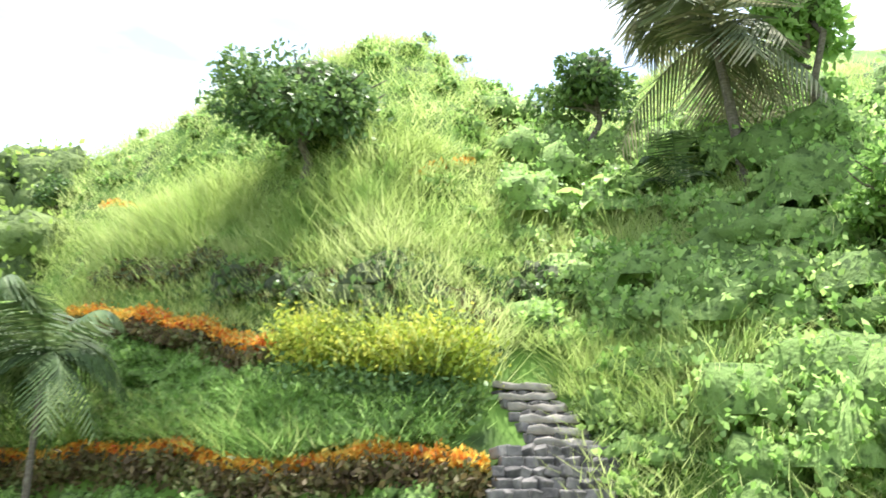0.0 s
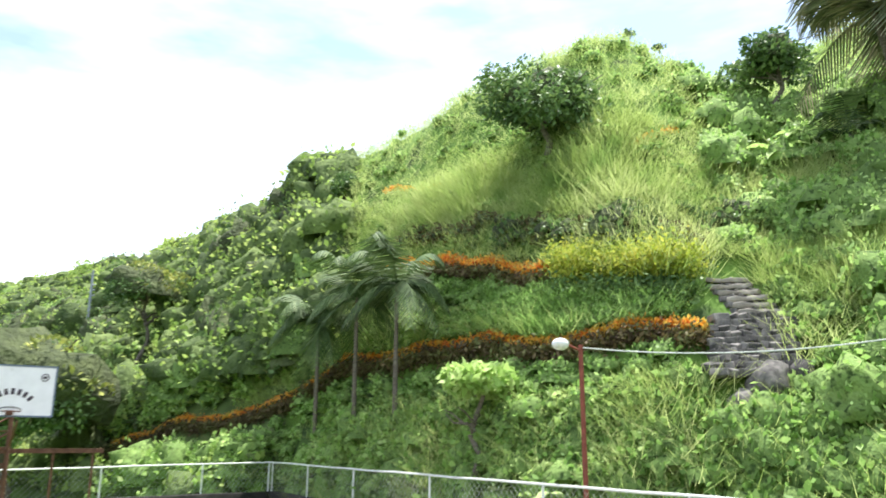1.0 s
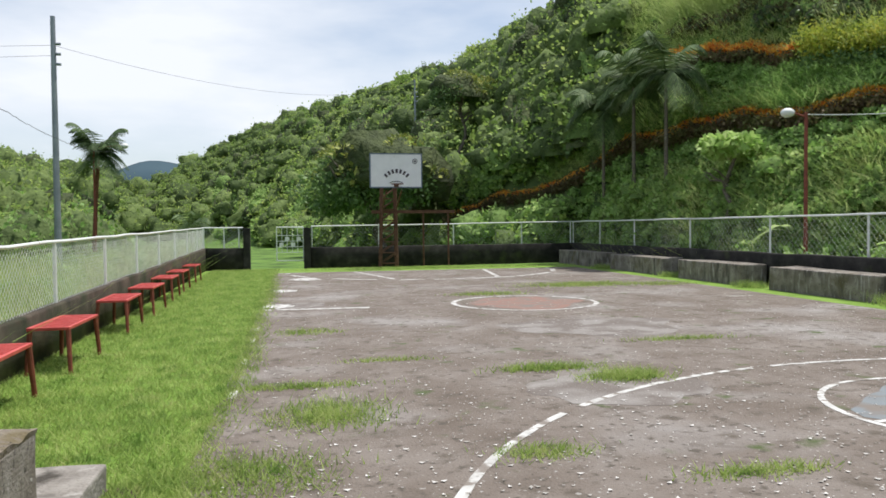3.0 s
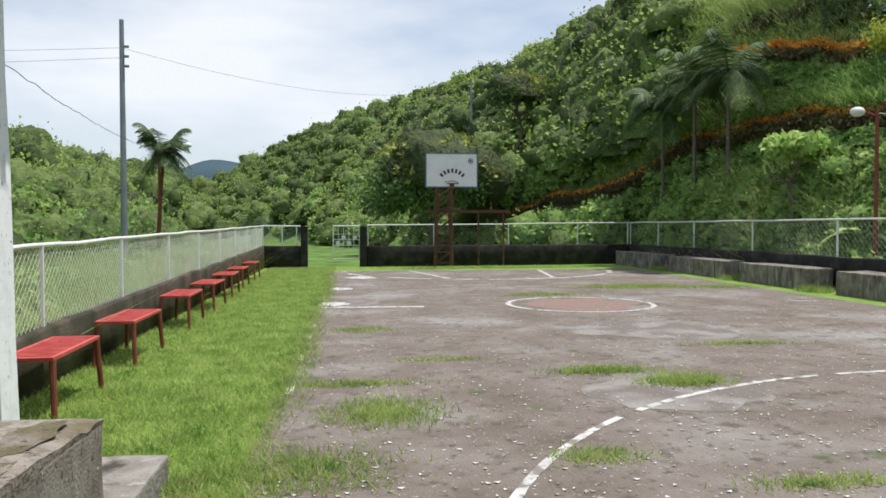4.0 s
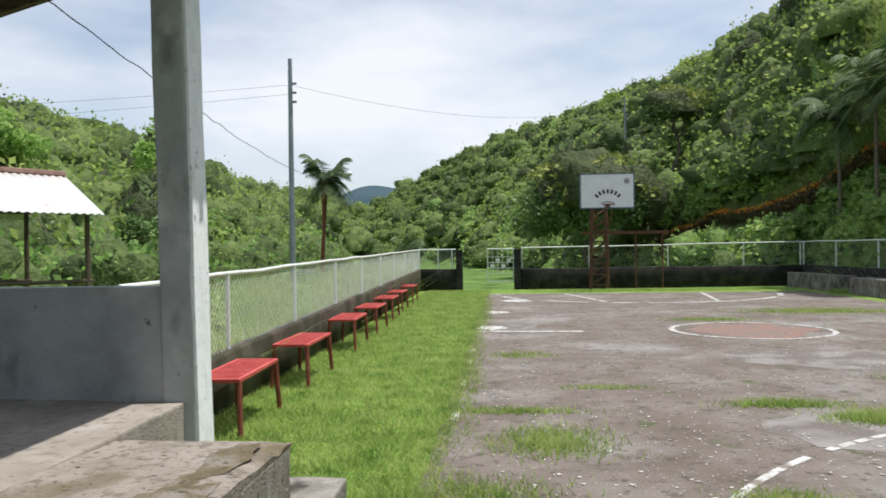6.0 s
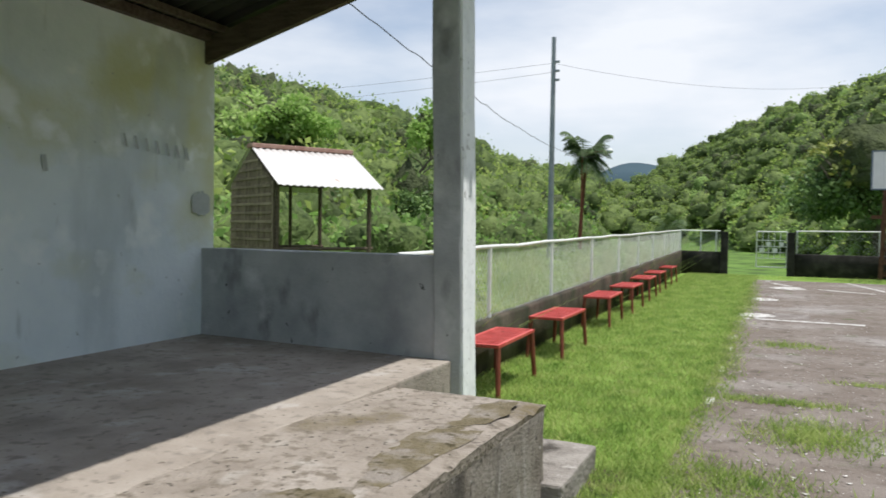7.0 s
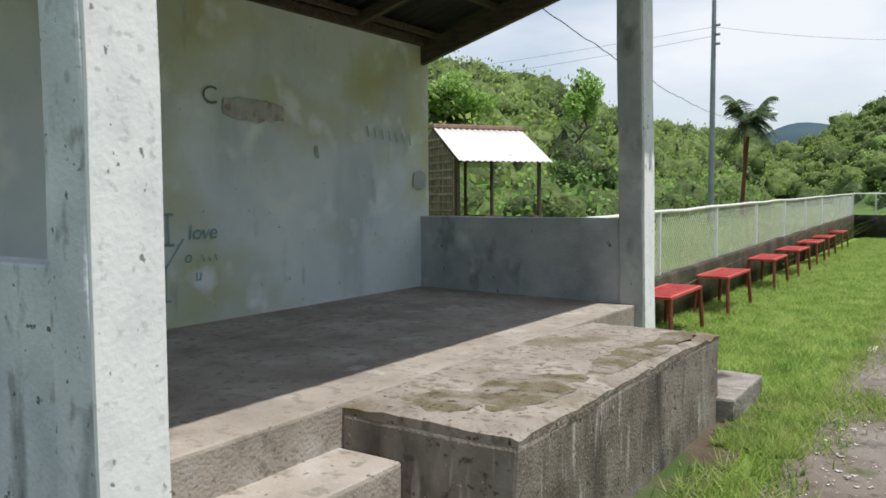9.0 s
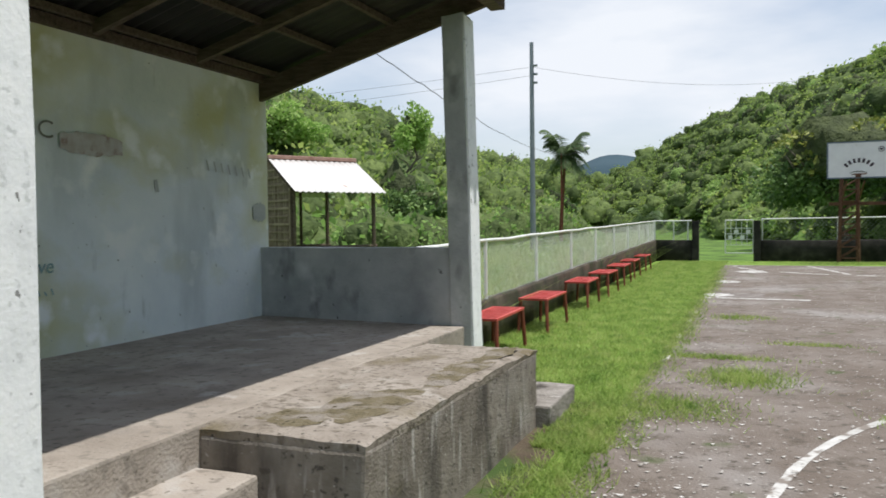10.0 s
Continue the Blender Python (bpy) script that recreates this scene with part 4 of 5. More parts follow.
# ---- hut beyond the parapet ----
def hut():
    """A lean hut on posts: sheet roof with a ridge, woven bamboo gable and low rails."""
    root = thing("roadside_hut", (-7.32, 10.02, 0), "small open bamboo hut with a bleached sheet-metal roof", "hut", turn=58)
    w, eave, ridge = 1.84, 2.24, 2.98

    def slope(name, y0, z0, y1, z1, mat, label):
        v, f = [], []
        n = 64
        for k in range(n + 1):
            x = -0.05 + (w + 0.1) * k / n
            h = 0.012 * math.sin(k * math.pi / 2)
            for yy, zz in ((y0, z0), (y1, z1)):
                v += [(x, yy, zz + h), (x, yy, zz + h + 0.006)]
        for k in range(n):
            a = 4 * k
            f += [(a, a + 4, a + 6, a + 2), (a + 1, a + 3, a + 7, a + 5), (a, a + 1, a + 5, a + 4), (a + 2, a + 6, a + 7, a + 3)]
        tagged(mesh_np(name, v, f, mat, root), label)

    slope("roof_sheet", 0.0, eave, 1.3, ridge, ZINC, "sun-bleached corrugated roof sheet")
    slope("roof_sheet", 2.6, eave, 1.3, ridge, ZINC, "sun-bleached corrugated roof sheet")
    cap = bmesh.new()
    box(cap, (-0.06, 1.17, ridge - 0.05), (w + 0.06, 1.43, ridge + 0.03), 0.015)
    part("ridge_cap", cap, RUSTY_ZINC, root, "rusty ridge cap")
    for x in (0.05, w - 0.07):
        for y in (0.3, 2.3):
            part("post", tube(bmesh.new(), (x, y, -0.2), (x, y, eave + 0.12), 0.045, 0.04), TIMBER, root)
    part("post", tube(bmesh.new(), (w * 0.62, 2.3, -0.2), (w * 0.62, 2.3, eave + 0.12), 0.035), TIMBER, root)
    for a, b in (((0, 0.3, eave + 0.12), (w, 0.3, eave + 0.12)), ((0, 2.3, eave + 0.12), (w, 2.3, eave + 0.12)), ((0, 0.3, 1.2), (w, 0.3, 1.2)), ((0, 2.3, 1.18), (w, 2.3, 1.18))):
        part("rail", tube(bmesh.new(), a, b, 0.03), TIMBER, root)
    panel = bmesh.new()
    vs = [panel.verts.new(c) for c in ((0.0, 0.28, 0.0), (0.0, 2.32, 0.0), (0.0, 2.32, eave + 0.1), (0.0, 1.3, ridge - 0.05), (0.0, 0.28, eave + 0.1))]
    panel.faces.new(vs)
    face = part("gable", panel, TIMBER, root, "dark gable wall")
    solid = bmesh.new()
    solid.from_mesh(face.data)
    bmesh.ops.solidify(solid, geom=solid.faces[:], thickness=0.02)
    solid.to_mesh(face.data)
    solid.free()
    upright = bpy.data.meshes.new("slat")
    b = block((-0.012, -0.022, 0), (0.0, 0.022, 1))
    b.to_mesh(upright)
    b.free()
    upright.materials.append(BAMBOO)
    for k in range(24):
        y = 0.32 + 0.085 * k
        top = eave + (ridge - eave - 0.05) * (1 - abs(y - 1.3) / 1.2)
        s = new("slat", upright)
        s.parent, s.location, s.scale = root, (-0.022, y, 0.1), (1, 1, max(0.3, top - 0.14))
    for k in range(17):
        z = 0.3 + 0.15 * k
        half = 1.0 if z < eave else 1.0 * (ridge - z) / (ridge - eave)
        s = new("slat", upright)
        s.parent = root
        s.matrix_basis = pose(-0.036, 1.3 - half, z, -90, 0, 0) @ Matrix.Diagonal((1, 1, 2 * half, 1))


hut()


# ---- poles, lamps and wires ----
def wire(name, a, b, sag, label, r=0.012, n=24, kink=0.0, mat=None):
    a, b = Vector(a), Vector(b)
    pts = [a.lerp(b, k / n) - Vector((0, 0, sag * 4 * (k / n) * (1 - k / n) + kink * noise.noise((k * 0.45, 1.7, 0)))) for k in range(n + 1)]
    bm = bmesh.new()
    pipe(bm, pts, r, 5)
    return tagged(link(name, bm, mat or CABLE), label, "cable")


def utility_pole(x, y, z, h, r, label):
    root = thing("utility_pole", (x, y, z), label, "pole")
    part("shaft", tube(bmesh.new(), (0, 0, -0.3), (0, 0, h), r, r * 0.62, 12), POLE_STEEL, root)
    for k in range(3):
        part("insulator", tube(bmesh.new(), (r * 0.6, 0, h - 0.95 - 0.35 * k), (r * 0.6 + 0.16, 0, h - 0.95 - 0.35 * k), 0.05, sides=8), POLE_STEEL, root)
    return root


utility_pole(-8.1, 28.85, 0, 9.0, 0.13, "tall grey steel utility pole beyond the fence")
utility_pole(9.25, 58.4, terrain(9.25, 58.4), 5.0, 0.10, "slim grey utility pole on the hillside")
wire("power_line", (-8.1, 28.85, 8.0), (-60, 38, 10.5), 0.8, "thin black power line", 0.006)
wire("power_line", (-8.1, 28.85, 7.65), (-60, 38, 9.4), 0.8, "thin black power line", 0.006)
wire("power_line", (-8.1, 28.85, 8.0), (9.25, 58.4, terrain(9.25, 58.4) + 4.6), 1.2, "thin black power line", 0.006)
wire("drop_cable", (-3.3, 5.04, 3.47), (-7.9, 36.4, 5.1), 0.5, "sagging service cable from the stage roof", 0.0055, 160, 0.03)


def lamp_post(x, y, h, way, label):
    root = thing("lamp_post", (x, y, terrain(x, y)), label, "street lamp")
    part("shaft", tube(bmesh.new(), (0, 0, -0.3), (0, 0, h), 0.055, 0.045, 10), RED_LEG, root)
    part("bracket", tube(bmesh.new(), (0, 0, h - 0.12), (way * 0.45, 0, h + 0.02), 0.025), RED_LEG, root)
    bm = bmesh.new()
    bmesh.ops.create_uvsphere(bm, u_segments=16, v_segments=8, radius=0.16, matrix=pose(way * 0.52, 0, h - 0.02) @ Matrix.Diagonal((1.1, 1, 0.75, 1)))
    part("lamp_head", bm, WHITE_STEEL, root, "white rounded lamp head", smooth=True)
    return root


lamp_post(12.75, 17.3, 4.35, -1, "red steel lamp post with a white lamp head")
wire("lamp_cable", (12.75, 17.3, 4.3), (16.4, 12.0, 4.4), 0.25, "pale sagging cable from the lamp post", 0.014, mat=MESH_WIRE)
lamp_post(-8.72, 36.6, 5.35, 2.5, "red lamp post with a white lamp head beside the palm")
# ---- plants ----
def on_land(points):
    return np.array([(x, y, ground_z(x, y) - 0.03) for x, y in points])


HEDGES = [[(15.4, 30.2), (15.6, 25.3), (15.85, 21.7), (16.3, 19.2), (17.05, 17.7)], [(16.3, 17.3), (15.0, 20.4), (14.15, 26.0), (13.15, 31.7), (10.9, 39.0), (8.7, 43.0)]]


def open_land(x, y, gap=0.0):
    """Whether a wild plant may stand here: outside the court, off the hedges and the stone steps."""
    if math.hypot(x - 4.5, y - 41.5) < 3.2 or math.hypot(x - 10.4, y - 46.8) < 2.2:
        return False
    if -3.7 - gap < x < 12.2 + gap and -7 < y < 32.2 + gap:
        return False
    if math.hypot(x + 6.4, y - 11.4) < 2.0 + gap:
        return False
    if abs((x - 16.9) * 0.72 + (y - 16.6) * -0.69) < 0.75 + gap and -1.6 < (x - 16.9) * 0.69 + (y - 16.6) * 0.72 < 1.6:
        return False
    for path in HEDGES:
        for a, b in zip(path, path[1:]):
            d = Vector((b[0] - a[0], b[1] - a[1]))
            u = min(1, max(0, ((x - a[0]) * d.x + (y - a[1]) * d.y) / d.length_squared))
            if math.hypot(x - a[0] - d.x * u + 0.25, y - a[1] - d.y * u + 0.12) < 0.42 + gap:
                return False
    return True


def gather(parts):
    vs, fs, base = [], [], 0
    for v, f in parts:
        vs.append(v)
        fs.append(f + base)
        base += len(v)
    return np.concatenate(vs), np.concatenate(fs)


def polar(rng, count, b0, b1, r_low, r_high):
    """Random places between two bearings and two distances (which may be functions of the bearing), even over the area."""
    b = rng.uniform(b0, b1, count)
    out = []
    for bb in b:
        lo = r_low(bb) if callable(r_low) else r_low
        hi = r_high(bb) if callable(r_high) else r_high
        r = math.sqrt(rng.uniform(lo * lo, hi * hi))
        out.append((r * math.sin(radians(bb)), r * math.cos(radians(bb))))
    return out


def ring(b, column):
    for p, q in zip(RIDGE, RIDGE[1:]):
        if p[0] <= b <= q[0]:
            return p[column] + (b - p[0]) / (q[0] - p[0]) * (q[column] - p[column])
    return RIDGE[-1][column]


def foot(b):
    return ring(b, 3)


def crest(b):
    return ring(b, 2)


def tufts(name, rng, places, height, width, blades_each, mat, label, spread=0.25, lean=0.35, wild=True):
    roots = on_land([p for p in places if not wild or open_land(*p)])
    n = len(roots)
    height = height * np.array([max(0.35, 1 + 1.3 * noise.noise((x * 0.55, y * 0.55, 2.0))) for x, y, z in roots]) * (0.75 + 0.5 * rng.random(n))
    r = np.repeat(roots, blades_each, 0)
    off = rng.normal(size=(n * blades_each, 2)) * spread
    r = r.copy()
    r[:, :2] += off
    h = np.repeat(height if np.ndim(height) else np.full(n, height), blades_each)
    v, f = blades(rng, r, h, width, lean)
    v[2::3, :2] += off * 1.1 * (h / spread * 0.5)[:, None]
    return tagged(mesh_np(name, v, f, mat), label, "grass", kind="stuff")


def scrub(name, rng, places, radius, count, leaf, mat, label, flat=0.8, category="shrubs", core=SHADE_LEAF, wild=True):
    """Shrubs and crowns that cover a slope: each a lumpy cloud of leaves on the ground."""
    got, inner = [], []
    for (x, y) in places:
        r = radius * (0.55 + 0.95 * rng.random() ** 1.5)
        if wild and not open_land(x, y, r * 0.4):
            continue
        z = ground_z(x, y)
        # dome in a darker colour, which stands for shade in the leaf gaps
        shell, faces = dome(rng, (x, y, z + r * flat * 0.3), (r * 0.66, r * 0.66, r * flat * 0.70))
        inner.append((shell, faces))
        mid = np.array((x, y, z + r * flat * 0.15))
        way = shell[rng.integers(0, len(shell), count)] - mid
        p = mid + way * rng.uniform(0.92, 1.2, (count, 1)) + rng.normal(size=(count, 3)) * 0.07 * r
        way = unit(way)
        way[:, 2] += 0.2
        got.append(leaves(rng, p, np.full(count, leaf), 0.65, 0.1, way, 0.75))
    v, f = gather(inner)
    tagged(mesh_np("gap_shade", v, f, core), "rounded dome coloured as the shade between leaves of the " + category, "foliage", kind="stuff")
    v, f = gather(got)
    return tagged(mesh_np(name, v, f, mat), label, category, kind="stuff")


g = np.random.default_rng(11)
# lawn
pts = np.stack([g.uniform(-3.0, -0.55, 90000), 3.4 + (29.9 - 3.4) * g.random(90000) ** 1.6, np.full(90000, -0.012)], 1)
pts = pts[(pts[:, 1] > 5.0) | (pts[:, 0] > -1.1)]
v, f = blades(g, pts, np.full(len(pts), 0.05), 0.012, 0.7)
tagged(mesh_np("lawn_grass", v, f, BLADE), "short green lawn grass", "grass", kind="stuff")


tagged(link("bare_strip", rough_up(block((-1.45, -0.3, -0.2), (-0.9, 4.9, -0.002), 0.0), 0.006, 3, 4), EARTH), "bare mossy earth along the foot of the stage", "ground", kind="structure")
# added out of view, so that brown light bounces onto the stage, not green
tagged(link("unseen_bounce_ground", rough_up(block((-4.9, -6.0, -0.2), (-0.72, -0.31, -0.001), 0.0), 0.006, 3, 4), EARTH), "unseen brown ground added to keep green bounce light off the stage", "ground", kind="structure")
near = np.stack([g.uniform(-1.15, -0.35, 9000), g.uniform(-3.0, 5.2, 9000), np.full(9000, -0.01)], 1)
near = near[[noise.noise((x * 2.6, y * 1.7, 4.0)) + 0.9 * (1 - abs(x + 0.72) / 0.36) > 0.18 for x, y, z in near]]
v, f = blades(g, near, np.full(len(near), 0.055), 0.013, 0.8)
tagged(mesh_np("edge_grass", v, f, BLADE), "patchy grass between the stage and the court", "grass", kind="stuff")


def grass_patch(cx, cy, rx, ry, count, h, label):
    a = g.normal(size=(count, 2)) * (rx * 0.5, ry * 0.5)
    r = np.stack([cx + a[:, 0], cy + a[:, 1], np.zeros(count)], 1)
    v, f = blades(g, r, np.full(count, h), 0.011, 0.7)
    ob = mesh_np("grass_patch", v, f, BLADE)
    return tagged(ob, label, "grass", kind="stuff")


for cx, cy, rx, ry, count, h in ((2.75, 7.95, 0.55, 0.16, 900, 0.07), (3.35, 7.3, 0.42, 0.2, 1100, 0.09), (0.3, 6.4, 0.5, 0.5, 1400, 0.07), (0.0, 7.6, 0.8, 0.12, 700, 0.05),
                                 (-0.3, 4.9, 0.6, 0.5, 1300, 0.06), (0.2, 11.6, 0.5, 0.3, 500, 0.05), (4.4, 17.0, 0.9, 0.35, 900, 0.06), (7.4, 19.0, 1.6, 0.7, 2600, 0.07),
                                 (9.4, 18.6, 1.0, 0.5, 900, 0.06), (1.7, 5.0, 0.35, 0.2, 500, 0.05), (2.9, 4.3, 0.5, 0.12, 500, 0.05), (11.0, 17.0, 0.4, 0.5, 700, 0.14),
                                 (11.1, 21.2, 0.4, 0.4, 700, 0.14), (11.2, 12.4, 0.4, 0.5, 900, 0.2), (11.0, 26.1, 0.4, 0.5, 600, 0.14), (-0.75, 2.6, 0.25, 1.2, 1500, 0.06),
                                 (5.0, 28.6, 5.0, 0.8, 6000, 0.07), (1.1, 8.9, 0.5, 0.1, 300, 0.05), (5.2, 9.6, 0.8, 0.15, 500, 0.05), (-0.6, 9.5, 0.25, 4.0, 2500, 0.06), (-0.6, 18.5, 0.25, 6.0, 2500, 0.06)):
    grass_patch(cx, cy, rx, ry, count, h, "ragged grass growing through the court")

# litter of pale chips on the court
chips_v, chips_f = [], []
for k in range(8000):
    x, y = g.uniform(-0.5, 10), 2.5 + 24 * g.random() ** 2
    s, a = 0.004 + 0.015 * g.random() ** 2, g.uniform(0, 6.3)
    base = len(chips_v)
    for j in range(4):
        chips_v.append((x + s * math.cos(a + 1.57 * j) * (1.5 if j % 2 else 0.8), y + s * math.sin(a + 1.57 * j), 0.006 + 0.006 * (j % 2)))
    chips_f.append((base, base + 1, base + 2, base + 3))
tagged(mesh_np("court_litter", chips_v, chips_f, CHIP), "scattered pale chips and dry leaves on the court", "litter", kind="stuff")

# weeds beyond the west fence
pl = [(g.uniform(-16, -3.3), g.uniform(6, 45)) for _ in range(3600)]
tufts("tall_weeds", g, pl, 0.55, 0.022, 12, TALL_GRASS, "tall green weeds beyond the fence", 0.2)
pl = [(g.uniform(-20, -4.5), g.uniform(9, 46)) for _ in range(210)]
scrub("weed_shrubs", g, pl, 0.55, 90, 0.16, SHRUB_LIGHT, "light green shrubs beyond the fence", core=SHADE_SHRUB)
# valley and west hills
pl = polar(g, 850, -75, -7, lambda b: foot(b) * 0.95, lambda b: crest(b) * 1.02)
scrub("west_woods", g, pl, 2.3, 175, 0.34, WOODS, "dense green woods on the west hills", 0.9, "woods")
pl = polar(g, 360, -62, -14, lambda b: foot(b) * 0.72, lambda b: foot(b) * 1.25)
scrub("west_thicket", g, pl, 1.5, 210, 0.24, SHRUB, "dense green thicket at the foot of the west hills", 0.95, "thicket", core=SHADE_LEAF)
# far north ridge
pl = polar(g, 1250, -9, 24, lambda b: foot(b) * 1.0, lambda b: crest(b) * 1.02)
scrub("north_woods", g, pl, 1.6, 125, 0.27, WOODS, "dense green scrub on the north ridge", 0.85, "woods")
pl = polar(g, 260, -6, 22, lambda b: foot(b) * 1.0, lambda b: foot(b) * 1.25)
scrub("north_thicket", g, pl, 1.2, 150, 0.24, SHRUB_LIGHT, "light green thicket beyond the north wall", 0.9, "thicket", core=SHADE_SHRUB)


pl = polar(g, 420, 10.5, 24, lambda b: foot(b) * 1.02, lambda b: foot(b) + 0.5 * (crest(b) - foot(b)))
scrub("slope_broadleaf", g, pl, 0.95, 150, 0.2, SHRUB_LIGHT, "light broad-leaved plants cascading down the slope", 1.0, "shrubs", core=SHADE_SHRUB)
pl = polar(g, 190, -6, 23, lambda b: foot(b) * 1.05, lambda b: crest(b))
scrub("north_trees", g, pl, 1.25, 210, 0.2, DARK_LEAF, "dark tree crowns among the scrub on the ridge", 1.25, "trees", core=SHADE_DARK)
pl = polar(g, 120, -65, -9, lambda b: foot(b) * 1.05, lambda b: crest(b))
scrub("west_trees", g, pl, 1.7, 210, 0.26, DARK_LEAF, "dark tree crowns in the west woods", 1.2, "trees", core=SHADE_DARK)
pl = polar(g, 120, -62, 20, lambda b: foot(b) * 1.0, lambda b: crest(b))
scrub("sunlit_scrub", g, pl, 1.3, 190, 0.2, SHRUB_LIGHT, "sunlit pale green scrub on the slopes", 0.9, "scrub", core=SHADE_SHRUB)


def in_band(x, y, z0, z1):
    return z0 < terrain(x, y) < z1


# east hill: tall grass above the hedges, short turf near the top
cand = polar(g, 17000, 19, 66, lambda b: foot(b), lambda b: crest(b) * 1.03)
zs = np.array([terrain(x, y) for x, y in cand])
pick = [p for p, z in zip(cand, zs) if z > 10.5]
tufts("hill_turf", g, pick, 0.13, 0.03, 11, TALL_GRASS, "bright green grass on the hilltop", 0.3, 0.9)
pick = [p for p, z in zip(cand, zs) if 7.2 < z <= 12.5]
tufts("hill_grass", g, pick, 0.23, 0.02, 32, TALL_GRASS, "tall lush grass on the hillside", 0.24, 0.45)
pick = [p for p, z in zip(cand, zs) if z <= 7.2]
tufts("bank_grass", g, pick, 0.30, 0.02, 24, TALL_GRASS, "grass on the terrace banks", 0.28, 0.7)
# shrubs of the east hill
near = polar(g, 5000, 14, 50, lambda b: foot(b) - 1.5, lambda b: foot(b) + 7)
low = [p for p in near if in_band(*p, -0.1, 3.6)]
scrub("bank_shrubs", g, low[:700], 0.55, 90, 0.17, SHRUB, "broad-leaved green shrubs below the hedges", 0.9, core=SHADE_SHRUB)
scrub("bank_plants", g, low[700:1300], 0.45, 90, 0.17, SHRUB_LIGHT, "light green broad-leaved plants behind the fence", 0.95, core=SHADE_SHRUB)
mid = [p for p in near if in_band(*p, 4.6, 6.0)]
scrub("terrace_shrubs", g, mid[:330], 0.42, 70, 0.13, SHRUB_LIGHT, "soft light green weeds on the terrace", 0.7, core=SHADE_SHRUB)
upper = [p for p in polar(g, 900, 24, 47, lambda b: foot(b), lambda b: crest(b)) if in_band(*p, 7.0, 8.6)]
# dark clumps that stand in for bare earth on this bank
scrub("upper_bank_stand_in", g, upper[:110], 0.55, 110, 0.16, DARK_LEAF, "dark shrub clumps standing in for the earth of the upper bank", 0.8, core=SHADE_DARK)
spots = [p for p in polar(g, 500, 22, 50, lambda b: foot(b), lambda b: crest(b)) if in_band(*p, 9.0, 30)]
scrub("hill_bushes", g, spots[:170], 0.36, 50, 0.15, SHRUB, "small bushes on the grassy hill", 0.7, core=SHADE_SHRUB)
right = [p for p in polar(g, 1700, 46, 78, lambda b: foot(b) - 1.5, lambda b: foot(b) + 16)]
scrub("slope_shrubs", g, right[:420], 0.75, 160, 0.125, SHRUB_LIGHT, "light green shrubs on the slope", 0.85, core=SHADE_SHRUB)
scrub("slope_thicket", g, right[420:600], 0.95, 300, 0.14, SHRUB, "dense green thicket on the slope", 0.95, "thicket", core=SHADE_SHRUB)


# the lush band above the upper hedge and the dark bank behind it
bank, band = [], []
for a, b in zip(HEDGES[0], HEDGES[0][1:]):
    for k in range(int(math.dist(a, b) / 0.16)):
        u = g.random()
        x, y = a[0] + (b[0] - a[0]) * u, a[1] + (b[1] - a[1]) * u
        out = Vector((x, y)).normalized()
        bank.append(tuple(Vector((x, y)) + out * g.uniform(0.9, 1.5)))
        for _ in range(5):
            band.append(tuple(Vector((x, y)) + out * g.uniform(1.7, 3.4)))


def along(path, y):
    """The x of a hedge's line at that y."""
    for a, b in zip(path, path[1:]):
        if min(a[1], b[1]) <= y <= max(a[1], b[1]):
            return a[0] + (b[0] - a[0]) * (y - a[1]) / (b[1] - a[1])
    return path[-1][0]


ferns, brush = [], []
for k in range(1500):
    y = g.uniform(17.9, 30.5)
    x = g.uniform(along(HEDGES[1], y) + 0.15, along(HEDGES[0], y) - 0.2)
    (ferns if k % 3 else brush).append((x, y))
tufts("terrace_ferns", g, ferns, 0.15, 0.02, 30, SHRUB, "fern and grass cover on the terrace", 0.2, 0.8, wild=False)
scrub("terrace_brush", g, brush, 0.26, 40, 0.11, SHRUB, "low green brush on the terrace", 0.8, core=SHADE_SHRUB, wild=False)
skirts = []
for k in range(420):
    y = g.uniform(17.4, 33.0)
    skirts.append((along(HEDGES[1], y) - g.uniform(0.35, 1.7), y))
scrub("bank_brush", g, skirts, 0.34, 60, 0.13, SHRUB, "low green brush on the bank below the hedge", 0.8, core=SHADE_SHRUB, wild=False)
# leaf clumps added in place of a dark earth bank
scrub("bank_stand_in", g, bank, 0.36, 90, 0.14, CROTON_DARK, "dark leaf clumps standing in for the earth bank behind the hedge", 0.9, "undergrowth", core=SHADE_DARK)
tufts("lush_grass", g, band, 0.42, 0.018, 44, TALL_GRASS, "deep lush grass overhanging the bank", 0.22, 0.55)
steps_side = [(18.1 + g.uniform(0, 2.2), 15.2 + g.uniform(-0.6, 1.6)) for _ in range(260)]
tufts("step_grass", g, steps_side, 0.28, 0.014, 64, TALL_GRASS, "tall bright grass beside the stone steps", 0.2, 0.5)


# ---- trees ----
def limb(bm, a, b, r1, r2, rng, bends=3):
    a, b = Vector(a), Vector(b)
    pts = [a.lerp(b, k / bends) + Vector(rng.normal(size=3) * 0.05 * (b - a).length * (0 < k < bends)) for k in range(bends + 1)]
    for k in range(bends):
        tube(bm, pts[k], pts[k + 1], r1 + (r2 - r1) * k / bends, r1 + (r2 - r1) * (k + 1) / bends, 7)


